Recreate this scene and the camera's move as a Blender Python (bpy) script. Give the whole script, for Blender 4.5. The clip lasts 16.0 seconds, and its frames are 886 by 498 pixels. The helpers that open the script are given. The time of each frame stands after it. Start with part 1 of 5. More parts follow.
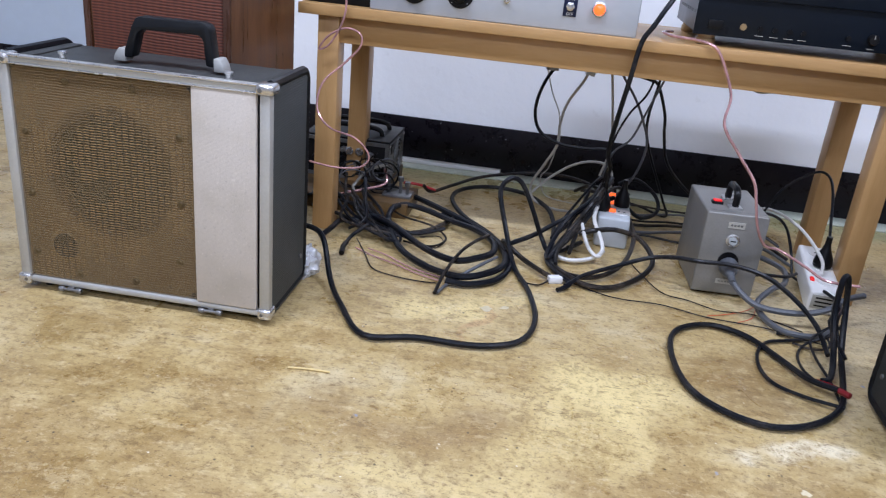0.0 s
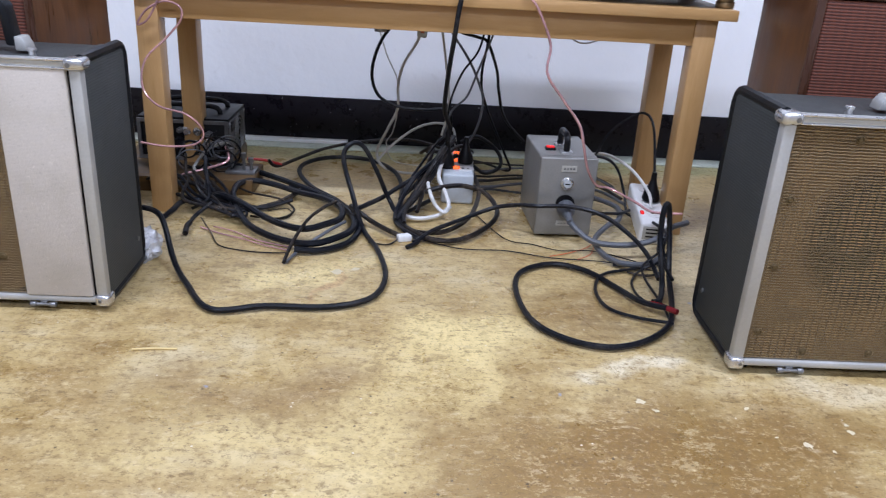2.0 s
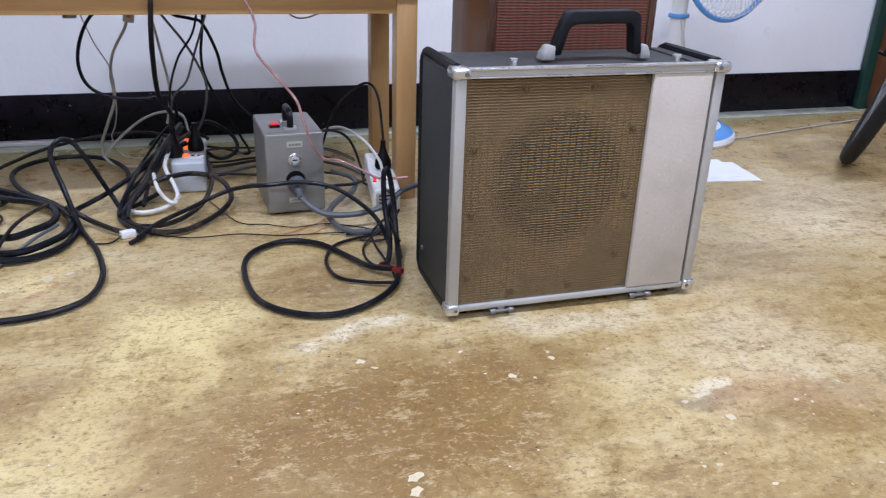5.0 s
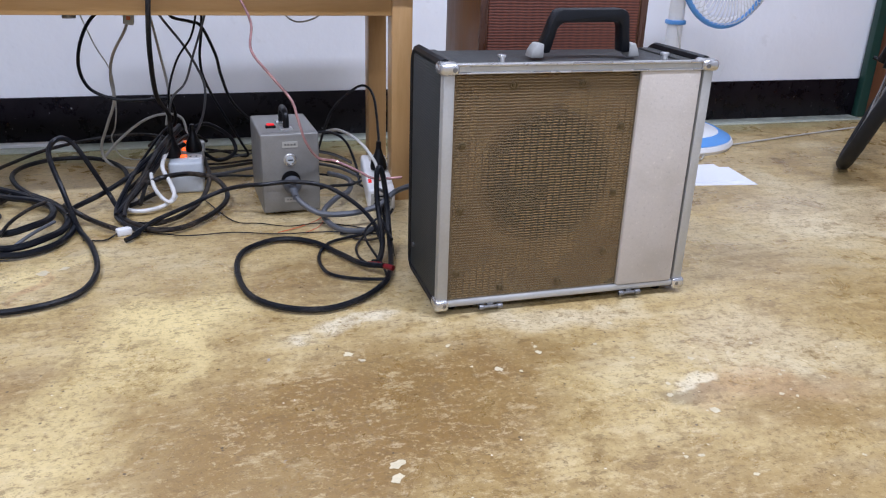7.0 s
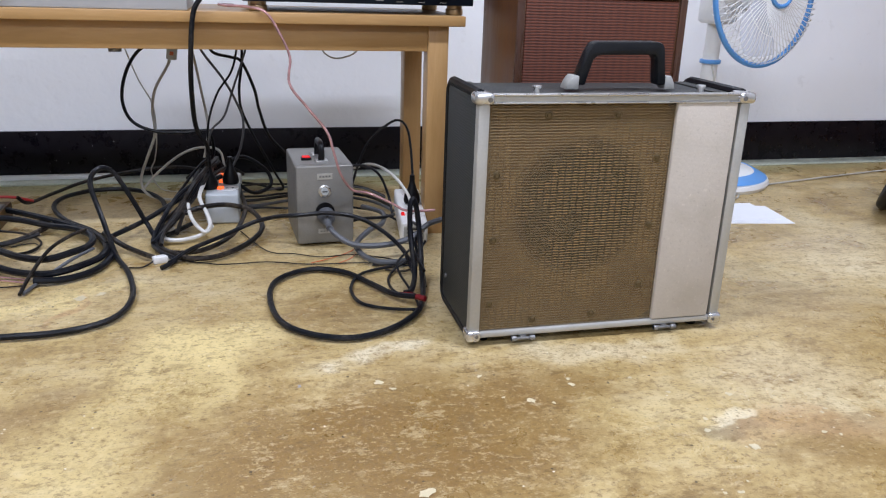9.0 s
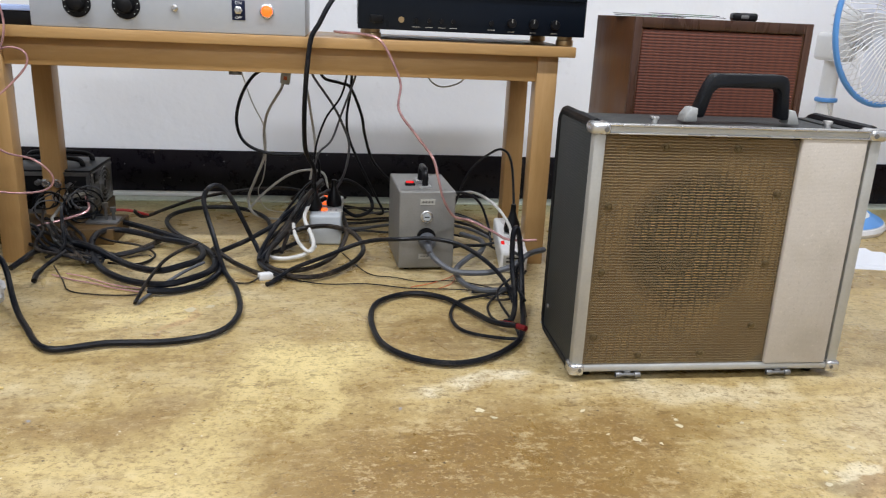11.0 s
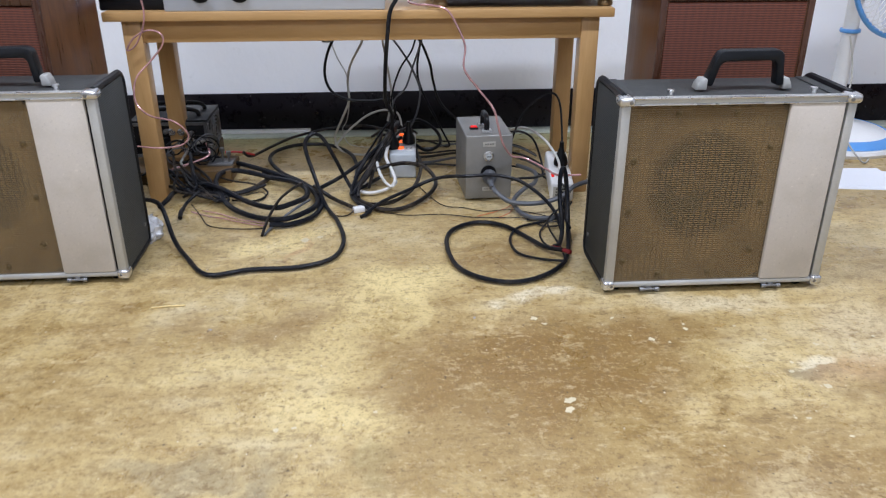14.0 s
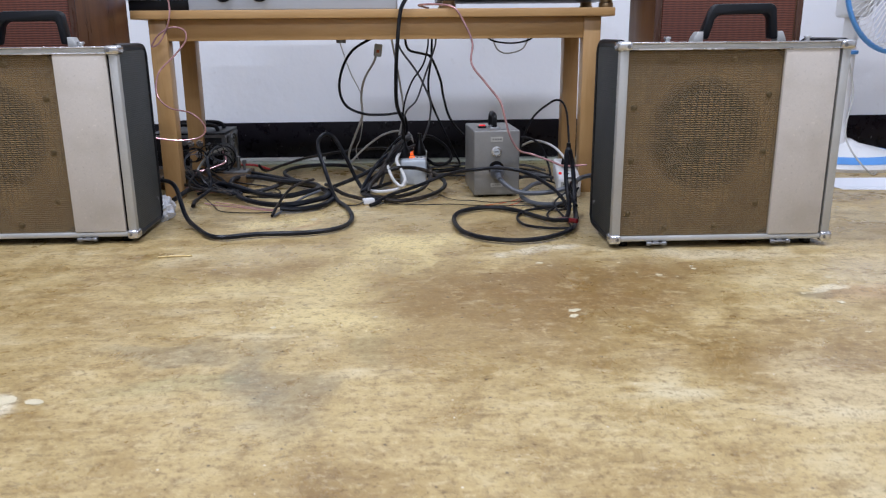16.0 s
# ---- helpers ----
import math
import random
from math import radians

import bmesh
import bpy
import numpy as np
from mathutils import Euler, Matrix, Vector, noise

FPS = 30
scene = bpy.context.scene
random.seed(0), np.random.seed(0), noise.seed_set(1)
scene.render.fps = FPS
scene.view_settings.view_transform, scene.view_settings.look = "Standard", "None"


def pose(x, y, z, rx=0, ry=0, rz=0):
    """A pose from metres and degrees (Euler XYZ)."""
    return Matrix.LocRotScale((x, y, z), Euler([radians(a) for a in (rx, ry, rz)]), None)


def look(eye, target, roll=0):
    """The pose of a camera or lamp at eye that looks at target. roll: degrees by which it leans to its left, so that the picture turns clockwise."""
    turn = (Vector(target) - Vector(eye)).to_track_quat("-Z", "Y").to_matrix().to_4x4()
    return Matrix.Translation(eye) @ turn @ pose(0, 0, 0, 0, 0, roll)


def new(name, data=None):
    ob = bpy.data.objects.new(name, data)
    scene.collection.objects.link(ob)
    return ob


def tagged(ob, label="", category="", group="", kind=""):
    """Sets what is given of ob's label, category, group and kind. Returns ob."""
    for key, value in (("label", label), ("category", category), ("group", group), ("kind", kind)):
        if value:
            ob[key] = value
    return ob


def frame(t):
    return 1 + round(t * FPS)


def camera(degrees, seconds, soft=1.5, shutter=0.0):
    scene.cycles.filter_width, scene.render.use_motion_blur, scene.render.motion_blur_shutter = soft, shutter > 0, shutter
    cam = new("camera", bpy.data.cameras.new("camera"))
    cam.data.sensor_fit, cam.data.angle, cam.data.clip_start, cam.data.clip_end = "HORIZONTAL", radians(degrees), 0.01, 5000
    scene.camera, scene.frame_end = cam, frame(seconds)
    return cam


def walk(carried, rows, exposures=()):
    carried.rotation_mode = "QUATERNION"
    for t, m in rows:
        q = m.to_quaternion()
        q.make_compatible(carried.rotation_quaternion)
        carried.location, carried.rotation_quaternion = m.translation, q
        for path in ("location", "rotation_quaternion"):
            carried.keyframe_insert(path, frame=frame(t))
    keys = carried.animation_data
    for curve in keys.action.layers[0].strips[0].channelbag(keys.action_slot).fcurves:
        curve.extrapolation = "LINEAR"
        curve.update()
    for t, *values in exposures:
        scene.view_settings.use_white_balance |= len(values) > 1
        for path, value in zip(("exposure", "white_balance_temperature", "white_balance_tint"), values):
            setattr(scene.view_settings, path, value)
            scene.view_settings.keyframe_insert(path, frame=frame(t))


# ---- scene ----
cam = camera(59.0, 16.0, soft=1.15, shutter=0.35)
PATH = [
    (0, (0.075, -0.012, 0.597), (-0.167, 1.826, -0.152), 5.6),
    (0.5, (0.082, -0.02, 0.593), (-0.1, 1.823, -0.164), 5.4),
    (1, (0.094, -0.027, 0.588), (0.002, 1.818, -0.178), 4.4),
    (1.5, (0.114, -0.036, 0.579), (0.116, 1.808, -0.194), 3.8),
    (2, (0.131, -0.038, 0.571), (0.206, 1.807, -0.196), 3.4),
    (2.5, (0.141, -0.04, 0.569), (0.288, 1.801, -0.198), 3.4),
    (3, (0.17, -0.045, 0.567), (0.388, 1.789, -0.199), 3.0),
    (3.5, (0.196, -0.052, 0.564), (0.489, 1.769, -0.208), 2.4),
    (4, (0.224, -0.066, 0.564), (0.632, 1.733, -0.207), 2.2),
    (4.5, (0.245, -0.073, 0.561), (0.737, 1.705, -0.211), 2.2),
    (5, (0.269, -0.07, 0.563), (0.817, 1.685, -0.223), 1.8),
    (5.2, (0.267, -0.072, 0.562), (0.837, 1.677, -0.223), 1.9),
    (7.3, (0.291, -0.096, 0.531), (0.818, 1.687, -0.205), 1.9),
    (7.5, (0.291, -0.09, 0.525), (0.814, 1.702, -0.194), 1.9),
    (8, (0.289, -0.094, 0.527), (0.792, 1.712, -0.17), 1.8),
    (10.3, (0.268, -0.099, 0.514), (0.621, 1.778, -0.083), 2.4),
    (10.5, (0.257, -0.093, 0.514), (0.579, 1.79, -0.078), 2.5),
    (11, (0.252, -0.087, 0.511), (0.515, 1.807, -0.072), 2.6),
    (11.5, (0.244, -0.08, 0.512), (0.453, 1.82, -0.077), 2.3),
    (12, (0.232, -0.081, 0.521), (0.407, 1.808, -0.111), 1.4),
    (12.5, (0.222, -0.115, 0.617), (0.361, 1.751, -0.091), 0.2),
    (13, (0.213, -0.185, 0.679), (0.34, 1.654, -0.098), -0.5),
    (13.5, (0.186, -0.276, 0.711), (0.324, 1.546, -0.102), -0.6),
    (14, (0.197, -0.37, 0.701), (0.317, 1.441, -0.137), 0.0),
    (14.5, (0.201, -0.452, 0.684), (0.247, 1.363, -0.157), 0.3),
    (15, (0.199, -0.465, 0.635), (0.241, 1.391, -0.11), 0.5),
    (15.5, (0.203, -0.469, 0.517), (0.259, 1.42, -0.138), 0.1),
    (16, (0.217, -0.488, 0.394), (0.293, 1.439, -0.136), -0.5),
]
TONE = [(0.0, 0.16, 5700, 18), (5.2, 0.11, 5750, 20), (8.2, 0.09, 5850, 19), (10.3, 0.11, 6550, 12), (12.0, 0.13, 6550, 12), (13.2, 0.12, 6350, 13), (14.0, 0.07, 6050, 15), (14.4, 0.06, 5600, 18), (15.0, 0.02, 5500, 18), (15.4, 0.0, 5950, 16), (16.0, -0.04, 5900, 17)]
walk(cam, [(t, look(eye, target, roll)) for t, eye, target, roll in PATH], TONE)

# ---- light ----
world = bpy.data.worlds.new("world")
world.use_nodes = True
world.node_tree.nodes["Background"].inputs[0].default_value = (0.75, 0.85, 1.0, 1)
world.node_tree.nodes["Background"].inputs[1].default_value = 0.015
scene.world = world


def tube_light(x, y, z, watts, turn=0.0):
    data = bpy.data.lights.new("tube_light", "AREA")
    data.shape, data.size, data.size_y = "RECTANGLE", 1.2, 0.16
    data.energy, data.color = watts, (0.85, 0.91, 1.0)
    ob = new("tube_light", data)
    ob.matrix_world = pose(x, y, z, 0, 0, turn)


LAMPS = [(-0.9, 0.3, 2.62, 51, 0), (1.35, 0.3, 2.62, 51, 0), (-0.9, -2.1, 2.62, 44, 0), (0.95, -2.1, 2.62, 36, 0)]
for lx, ly, lz, lw, lt in LAMPS:
    tube_light(lx, ly, lz, lw, lt)


# ---- materials ----
class Nodes:
    """A small builder of node materials."""

    def __init__(self, name):
        self.mat = bpy.data.materials.new(name)
        self.mat.use_nodes = True
        self.tree = self.mat.node_tree
        self.bsdf = self.tree.nodes["Principled BSDF"]
        self.place = self.tree.nodes.new("ShaderNodeTexCoord").outputs["Object"]

    def node(self, kind, **values):
        n = self.tree.nodes.new(kind)
        for k, v in values.items():
            if k.startswith("i_"):
                n.inputs[k[2:]].default_value = v
        return n

    def link(self, a, b):
        self.tree.links.new(a, b)

    def scaled(self, s):
        n = self.tree.nodes.new("ShaderNodeMapping")
        n.inputs["Scale"].default_value = s
        self.link(self.place, n.inputs["Vector"])
        return n.outputs[0]

    def noise(self, scale, detail=4.0, rough=0.55, vector=None, distort=0.0):
        n = self.tree.nodes.new("ShaderNodeTexNoise")
        n.inputs["Scale"].default_value, n.inputs["Detail"].default_value = scale, detail
        n.inputs["Roughness"].default_value, n.inputs["Distortion"].default_value = rough, distort
        self.link(vector or self.place, n.inputs["Vector"])
        return n.outputs["Fac"]

    def ramp(self, fac, stops):
        n = self.tree.nodes.new("ShaderNodeValToRGB")
        e = n.color_ramp.elements
        while len(e) < len(stops):
            e.new(0.5)
        for el, (p, c) in zip(e, stops):
            el.position = p
            el.color = (*c, 1) if len(c) == 3 else c
        self.link(fac, n.inputs["Fac"])
        return n.outputs["Color"]

    def span(self, value, a, b, c=0.0, d=1.0):
        n = self.tree.nodes.new("ShaderNodeMapRange")
        n.interpolation_type = "SMOOTHSTEP"
        for i, v in zip((1, 2, 3, 4), (a, b, c, d)):
            n.inputs[i].default_value = v
        self.link(value, n.inputs["Value"])
        return n.outputs[0]

    def math(self, op, a, b=0.0):
        n = self.tree.nodes.new("ShaderNodeMath")
        n.operation = op
        for i, v in enumerate((a, b)):
            if isinstance(v, (int, float)):
                n.inputs[i].default_value = v
            else:
                self.link(v, n.inputs[i])
        return n.outputs[0]

    def mix(self, fac, a, b, blend="MIX"):
        n = self.tree.nodes.new("ShaderNodeMix")
        n.data_type, n.blend_type = "RGBA", blend
        for i, v in ((0, fac), (6, a), (7, b)):
            if isinstance(v, (int, float)):
                n.inputs[i].default_value = v
            elif isinstance(v, tuple):
                n.inputs[i].default_value = (*v, 1)
            else:
                self.link(v, n.inputs[i])
        return n.outputs[2]

    def bump(self, height, strength=0.3, distance=0.002):
        n = self.tree.nodes.new("ShaderNodeBump")
        n.inputs["Strength"].default_value, n.inputs["Distance"].default_value = strength, distance
        self.link(height, n.inputs["Height"])
        self.link(n.outputs[0], self.bsdf.inputs["Normal"])

    def set(self, colour=None, rough=None, metal=None, **more):
        for key, v in (("Base Color", colour), ("Roughness", rough), ("Metallic", metal)):
            if v is None:
                continue
            if isinstance(v, (int, float)):
                self.bsdf.inputs[key].default_value = v
            elif isinstance(v, tuple):
                self.bsdf.inputs[key].default_value = (*v, 1)
            else:
                self.link(v, self.bsdf.inputs[key])
        for key, v in more.items():
            self.bsdf.inputs[key.replace("_", " ")].default_value = v
        return self.mat


def plain(name, colour, rough=0.5, metal=0.0, vary=0.12, scale=30.0, bump=0.0, bump_scale=200.0):
    """A paint, plastic or metal with slight variation at two scales."""
    m = Nodes(name)
    a, b = m.noise(scale * 0.2, 5), m.noise(scale * 4, 3)
    f = m.math("ADD", m.math("MULTIPLY", a, 0.65), m.math("MULTIPLY", b, 0.35))
    lo, hi = tuple(c * (1 - vary) for c in colour), tuple(min(1, c * (1 + vary)) for c in colour)
    col = m.ramp(f, [(0.32, lo), (0.68, hi)])
    if bump:
        m.bump(m.noise(bump_scale, 3), bump, 0.001)
    return m.set(col, m.span(a, 0.3, 0.7, max(0.02, rough - 0.07), min(1, rough + 0.07)), metal)


def wood_material(name, dark, mid, light, stretch, rough=0.4, scale=1.0):
    m = Nodes(name)
    v = m.scaled(tuple(s * scale for s in stretch))
    ring = m.noise(2.2, 5, 0.6, v, 1.4)
    fine = m.noise(14, 3, 0.7, v, 0.3)
    f = m.math("ADD", m.math("MULTIPLY", ring, 0.75), m.math("MULTIPLY", fine, 0.25))
    col = m.ramp(f, [(0.3, dark), (0.5, mid), (0.7, light)])
    blot = m.noise(5, 3)
    col = m.mix(m.span(blot, 0.4, 0.75, 0, 0.3), col, dark)
    m.bump(fine, 0.12, 0.001)
    return m.set(col, m.span(ring, 0.3, 0.7, rough - 0.08, rough + 0.08))


def floor_material():
    m = Nodes("worn_floor_coating")
    big = m.noise(2.3, 7, 0.62, distort=0.6)
    mid = m.noise(9, 6, 0.65, distort=0.4)
    fine = m.noise(110, 6, 0.75)
    grit = m.noise(210, 4, 0.75)
    drag = m.noise(6, 5, 0.7, m.scaled((1.0, 5.0, 1.0)))
    f = m.math("ADD", m.math("MULTIPLY", big, 0.5), m.math("MULTIPLY", mid, 0.3))
    f = m.math("ADD", f, m.math("MULTIPLY", drag, 0.2))
    col = m.ramp(f, [(0.36, (0.23, 0.138, 0.042)), (0.44, (0.37, 0.255, 0.097)), (0.51, (0.49, 0.365, 0.161)), (0.60, (0.60, 0.50, 0.294))])
    warp = m.node("ShaderNodeVectorMath")
    warp.operation = "MULTIPLY_ADD"
    nz = m.tree.nodes.new("ShaderNodeTexNoise")
    nz.inputs["Scale"].default_value, nz.inputs["Detail"].default_value = 7.0, 6.0
    m.link(m.place, nz.inputs["Vector"])
    warp.inputs[1].default_value = (0.26, 0.26, 0.000)
    m.link(nz.outputs["Color"], warp.inputs[0])
    m.link(m.place, warp.inputs[2])

    def stain(col, x, y, rx, ry, tint, amount):
        """A worn or spilt patch with a ragged edge."""
        mp = m.tree.nodes.new("ShaderNodeMapping")
        mp.vector_type = "TEXTURE"
        mp.inputs["Location"].default_value = (x + 0.13, y + 0.13, 0)
        mp.inputs["Scale"].default_value = (rx, ry, 1)
        m.link(warp.outputs[0], mp.inputs["Vector"])
        ln = m.node("ShaderNodeVectorMath")
        ln.operation = "LENGTH"
        m.link(mp.outputs[0], ln.inputs[0])
        fac = m.span(ln.outputs["Value"], 1.15, 0.45, 0.0, amount)
        fac = m.math("MULTIPLY", fac, m.span(m.math("ADD", m.math("MULTIPLY", mid, 0.5), m.math("MULTIPLY", fine, 0.5)), 0.3, 0.6, 0.35, 1.0))
        return m.mix(fac, col, tint)

    brown, cream, pale, grey = (0.225, 0.128, 0.036), (0.72, 0.575, 0.262), (0.80, 0.72, 0.52), (0.20, 0.172, 0.115)
    for s in STAINS:
        tint = {"b": brown, "c": cream, "p": pale, "g": grey, "v": (0.36, 0.38, 0.202), "r": (0.46, 0.25, 0.120)}[s[0]]
        col = stain(col, *s[1:5], tint, s[5])
    mott = m.noise(36, 7, 0.75, distort=0.3)
    col = m.mix(m.span(mott, 0.50, 0.36, 0, 0.42), col, (0.20, 0.122, 0.041))
    col = m.mix(m.span(mott, 0.54, 0.70, 0, 0.26), col, (0.60, 0.47, 0.230))
    # worn-through coating: ragged flakes with crisp edges, drawn out by sweeping
    flake = m.noise(21, 10, 0.8, m.scaled((0.75, 1.1, 1.0)), 0.15)
    gate = m.span(m.noise(3.1, 4, 0.6), 0.40, 0.62, 0.25, 1.0)
    col = m.mix(m.math("MULTIPLY", m.span(flake, 0.55, 0.585, 0, 0.48), gate), col, (0.60, 0.475, 0.255))
    col = m.mix(m.math("MULTIPLY", m.span(flake, 0.455, 0.415, 0, 0.55), gate), col, (0.19, 0.118, 0.046))
    small = m.noise(52, 9, 0.8, m.scaled((0.6, 1.3, 1.0)), 0.2)
    col = m.mix(m.span(small, 0.56, 0.60, 0, 0.42), col, (0.62, 0.50, 0.29))
    col = m.mix(m.span(small, 0.44, 0.395, 0, 0.60), col, (0.16, 0.098, 0.038))
    streak = m.noise(20, 4, 0.75, m.scaled((1.0, 3.0, 1.0)))
    col = m.mix(m.span(streak, 0.55, 0.72, 0, 0.40), col, (0.20, 0.12, 0.041))
    col = m.mix(m.span(fine, 0.53, 0.66, 0, 0.42), col, (0.64, 0.51, 0.267))
    col = m.mix(m.span(fine, 0.47, 0.36, 0, 0.65), col, (0.18, 0.105, 0.037))
    col = m.mix(m.span(grit, 0.58, 0.68, 0, 0.65), col, (0.09, 0.06, 0.028))
    for scale, size, share, tint in ((60, 0.13, 0.16, (0.09, 0.065, 0.04)), (24, 0.06, 0.12, (0.08, 0.06, 0.04)), (70, 0.11, 0.06, (0.74, 0.69, 0.56)), (15, 0.055, 0.05, (0.26, 0.28, 0.34))):
        speck = m.node("ShaderNodeTexVoronoi")
        speck.inputs["Scale"].default_value = scale
        m.link(m.place, speck.inputs["Vector"])
        pick = m.tree.nodes.new("ShaderNodeSeparateColor")
        m.link(speck.outputs["Color"], pick.inputs[0])
        spot = m.math("ADD", speck.outputs["Distance"], m.math("MULTIPLY", m.math("SUBTRACT", grit, 0.5), 0.25))
        on = m.math("MULTIPLY", m.span(spot, size, size * 0.6, 0, 0.85), m.math("LESS_THAN", pick.outputs[0], share))
        col = m.mix(on, col, tint)
    m.bump(m.math("ADD", fine, m.math("MULTIPLY", grit, 0.4)), 0.12, 0.002)
    return m.set(col, m.span(mid, 0.3, 0.7, 0.22, 0.5), 0.0)


STAINS = [
    ("b", 0.38, 0.68, 0.30, 0.18, 0.95), ("b", 0.66, 0.77, 0.16, 0.07, 0.9), ("b", 0.0, 0.80, 0.2, 0.09, 0.75),
    ("b", -0.35, 0.62, 0.3, 0.14, 0.3), ("b", 1.25, 0.95, 0.22, 0.1, 0.4), ("b", 0.75, 0.45, 0.25, 0.07, 0.45),
    ("c", 0.21, 1.0, 0.13, 0.09, 0.85), ("p", 0.457, 0.92, 0.06, 0.035, 0.95), ("c", -0.085, 1.18, 0.10, 0.06, 0.9),
    ("c", 0.02, 1.245, 0.07, 0.05, 0.7), ("c", 0.08, 0.58, 0.14, 0.09, 0.7), ("c", 0.86, 0.65, 0.17, 0.12, 0.25),
    ("p", 1.03, 0.74, 0.16, 0.10, 0.28), ("p", 0.71, 0.33, 0.14, 0.09, 0.2), ("b", 0.55, 0.40, 0.25, 0.05, 0.45), ("b", 0.85, 0.42, 0.2, 0.04, 0.4), ("p", 0.76, 0.87, 0.16, 0.04, 0.4),
    ("g", 0.01, 0.40, 0.05, 0.09, 0.75), ("g", -0.10, 0.485, 0.11, 0.03, 0.55), ("g", 0.86, 0.645, 0.05, 0.03, 0.7),
    ("v", 0.17, 0.49, 0.05, 0.05, 0.3), ("v", -0.05, 0.36, 0.08, 0.06, 0.3), ("p", -0.28, 0.33, 0.05, 0.03, 0.9),
    ("r", 0.97, 0.63, 0.12, 0.07, 0.6), ("b", 1.05, 0.58, 0.22, 0.12, 0.45), ("p", 0.885, 0.672, 0.04, 0.015, 0.7), ("r", -0.02, 1.17, 0.02, 0.09, 0.6), ("c", -0.12, 0.74, 0.2, 0.07, 0.5),
    ("b", 0.50, 0.70, 0.17, 0.20, 0.75), ("c", 0.17, 0.88, 0.10, 0.15, 0.65), ("c", 0.085, 0.74, 0.10, 0.09, 0.55), ("c", -0.06, 1.215, 0.09, 0.05, 0.6), ("c", 0.20, 1.02, 0.09, 0.05, 0.6),
    ("b", -0.20, 0.80, 0.16, 0.10, 0.45), ("b", 0.30, 0.48, 0.22, 0.08, 0.55), ("g", 0.06, 0.34, 0.07, 0.10, 0.6),
    ("b", 0.42, 1.10, 0.10, 0.10, 0.55), ("b", 0.95, 0.55, 0.10, 0.05, 0.6), ("v", 0.6, 1.98, 1.9, 0.12, 0.9), ("p", 1.6, 1.2, 0.3, 0.25, 0.4), ("b", 1.2, 1.05, 0.1, 0.08, 0.5),
]
FLOOR = floor_material()


def wall_material():
    m = Nodes("white_wall_paint")
    a, b, c = m.noise(1.7, 5), m.noise(26, 5, 0.6), m.noise(9, 4, 0.6)
    col = m.ramp(a, [(0.3, (0.80, 0.82, 0.85)), (0.7, (0.87, 0.88, 0.90))])
    col = m.mix(m.span(b, 0.62, 0.75, 0, 0.25), col, (0.62, 0.62, 0.62))
    m.bump(m.math("ADD", c, m.math("MULTIPLY", b, 0.35)), 0.28, 0.010)
    return m.set(col, 0.55)


def skirting_material():
    m = Nodes("black_skirting_paint")
    a, b = m.noise(18, 6, 0.7), m.noise(90, 3, 0.6)
    col = m.ramp(a, [(0.35, (0.005, 0.004, 0.006)), (0.75, (0.013, 0.011, 0.014))])
    col = m.mix(m.span(b, 0.70, 0.76, 0, 0.55), col, (0.35, 0.35, 0.35))
    m.bump(a, 0.25, 0.004)
    return m.set(col, m.span(a, 0.3, 0.7, 0.22, 0.42))


def grille_material(name, thread, shade, clear_low, clear_high):
    """Woven cloth: rows of light dashes on a darker net; the net lets the board behind show through."""
    m = Nodes(name)
    pitch, dash = 0.0041, 0.0104
    sx = m.tree.nodes.new("ShaderNodeSeparateXYZ")
    m.link(m.place, sx.inputs[0])
    sag = m.math("MULTIPLY", m.noise(7, 2), 0.0028)
    across = m.math("DIVIDE", m.math("ADD", sx.outputs["X"], m.math("MULTIPLY", m.noise(40, 2), 0.0010)), dash)
    cell = m.math("FRACT", across)
    odd = m.math("MODULO", m.math("FLOOR", across), 2.0)
    arch = m.math("SINE", m.math("MULTIPLY", cell, math.pi))
    z = m.math("DIVIDE", m.math("ADD", sx.outputs["Z"], m.math("ADD", sag, m.math("MULTIPLY", m.noise(90, 2), 0.0006))), pitch)
    z = m.math("SUBTRACT", m.math("ADD", z, m.math("MULTIPLY", odd, 0.08)), m.math("MULTIPLY", arch, 0.10))
    row = m.math("COSINE", m.math("MULTIPLY", z, 2 * math.pi))
    line = m.math("MULTIPLY", m.span(row, -0.2, 0.85), m.span(arch, 0.05, 0.5, 0.80, 1.0))
    net = m.math("MULTIPLY", m.span(row, -0.2, -0.95), m.span(arch, 0.2, 0.7))
    fuzz = m.noise(500, 3)
    f = m.math("ADD", m.math("MULTIPLY", line, 0.80), m.math("MULTIPLY", fuzz, 0.22))
    f = m.math("ADD", f, m.math("MULTIPLY", net, 0.10))
    col = m.ramp(f, [(0.10, shade), (0.5, tuple(0.55 * a + 0.45 * b for a, b in zip(shade, thread))), (0.92, thread)])
    dirt = m.noise(7, 4)
    col = m.mix(m.span(dirt, 0.45, 0.8, 0, 0.35), col, shade)
    m.bump(line, 0.5, 0.0015)
    mat = m.set(col, 0.5)
    clear = m.tree.nodes.new("ShaderNodeBsdfTransparent")
    mixer = m.tree.nodes.new("ShaderNodeMixShader")
    m.link(m.span(line, 0.1, 0.9, clear_high, clear_low), mixer.inputs[0])
    m.link(m.bsdf.outputs[0], mixer.inputs[1])
    m.link(clear.outputs[0], mixer.inputs[2])
    m.link(mixer.outputs[0], m.tree.nodes["Material Output"].inputs["Surface"])
    return mat


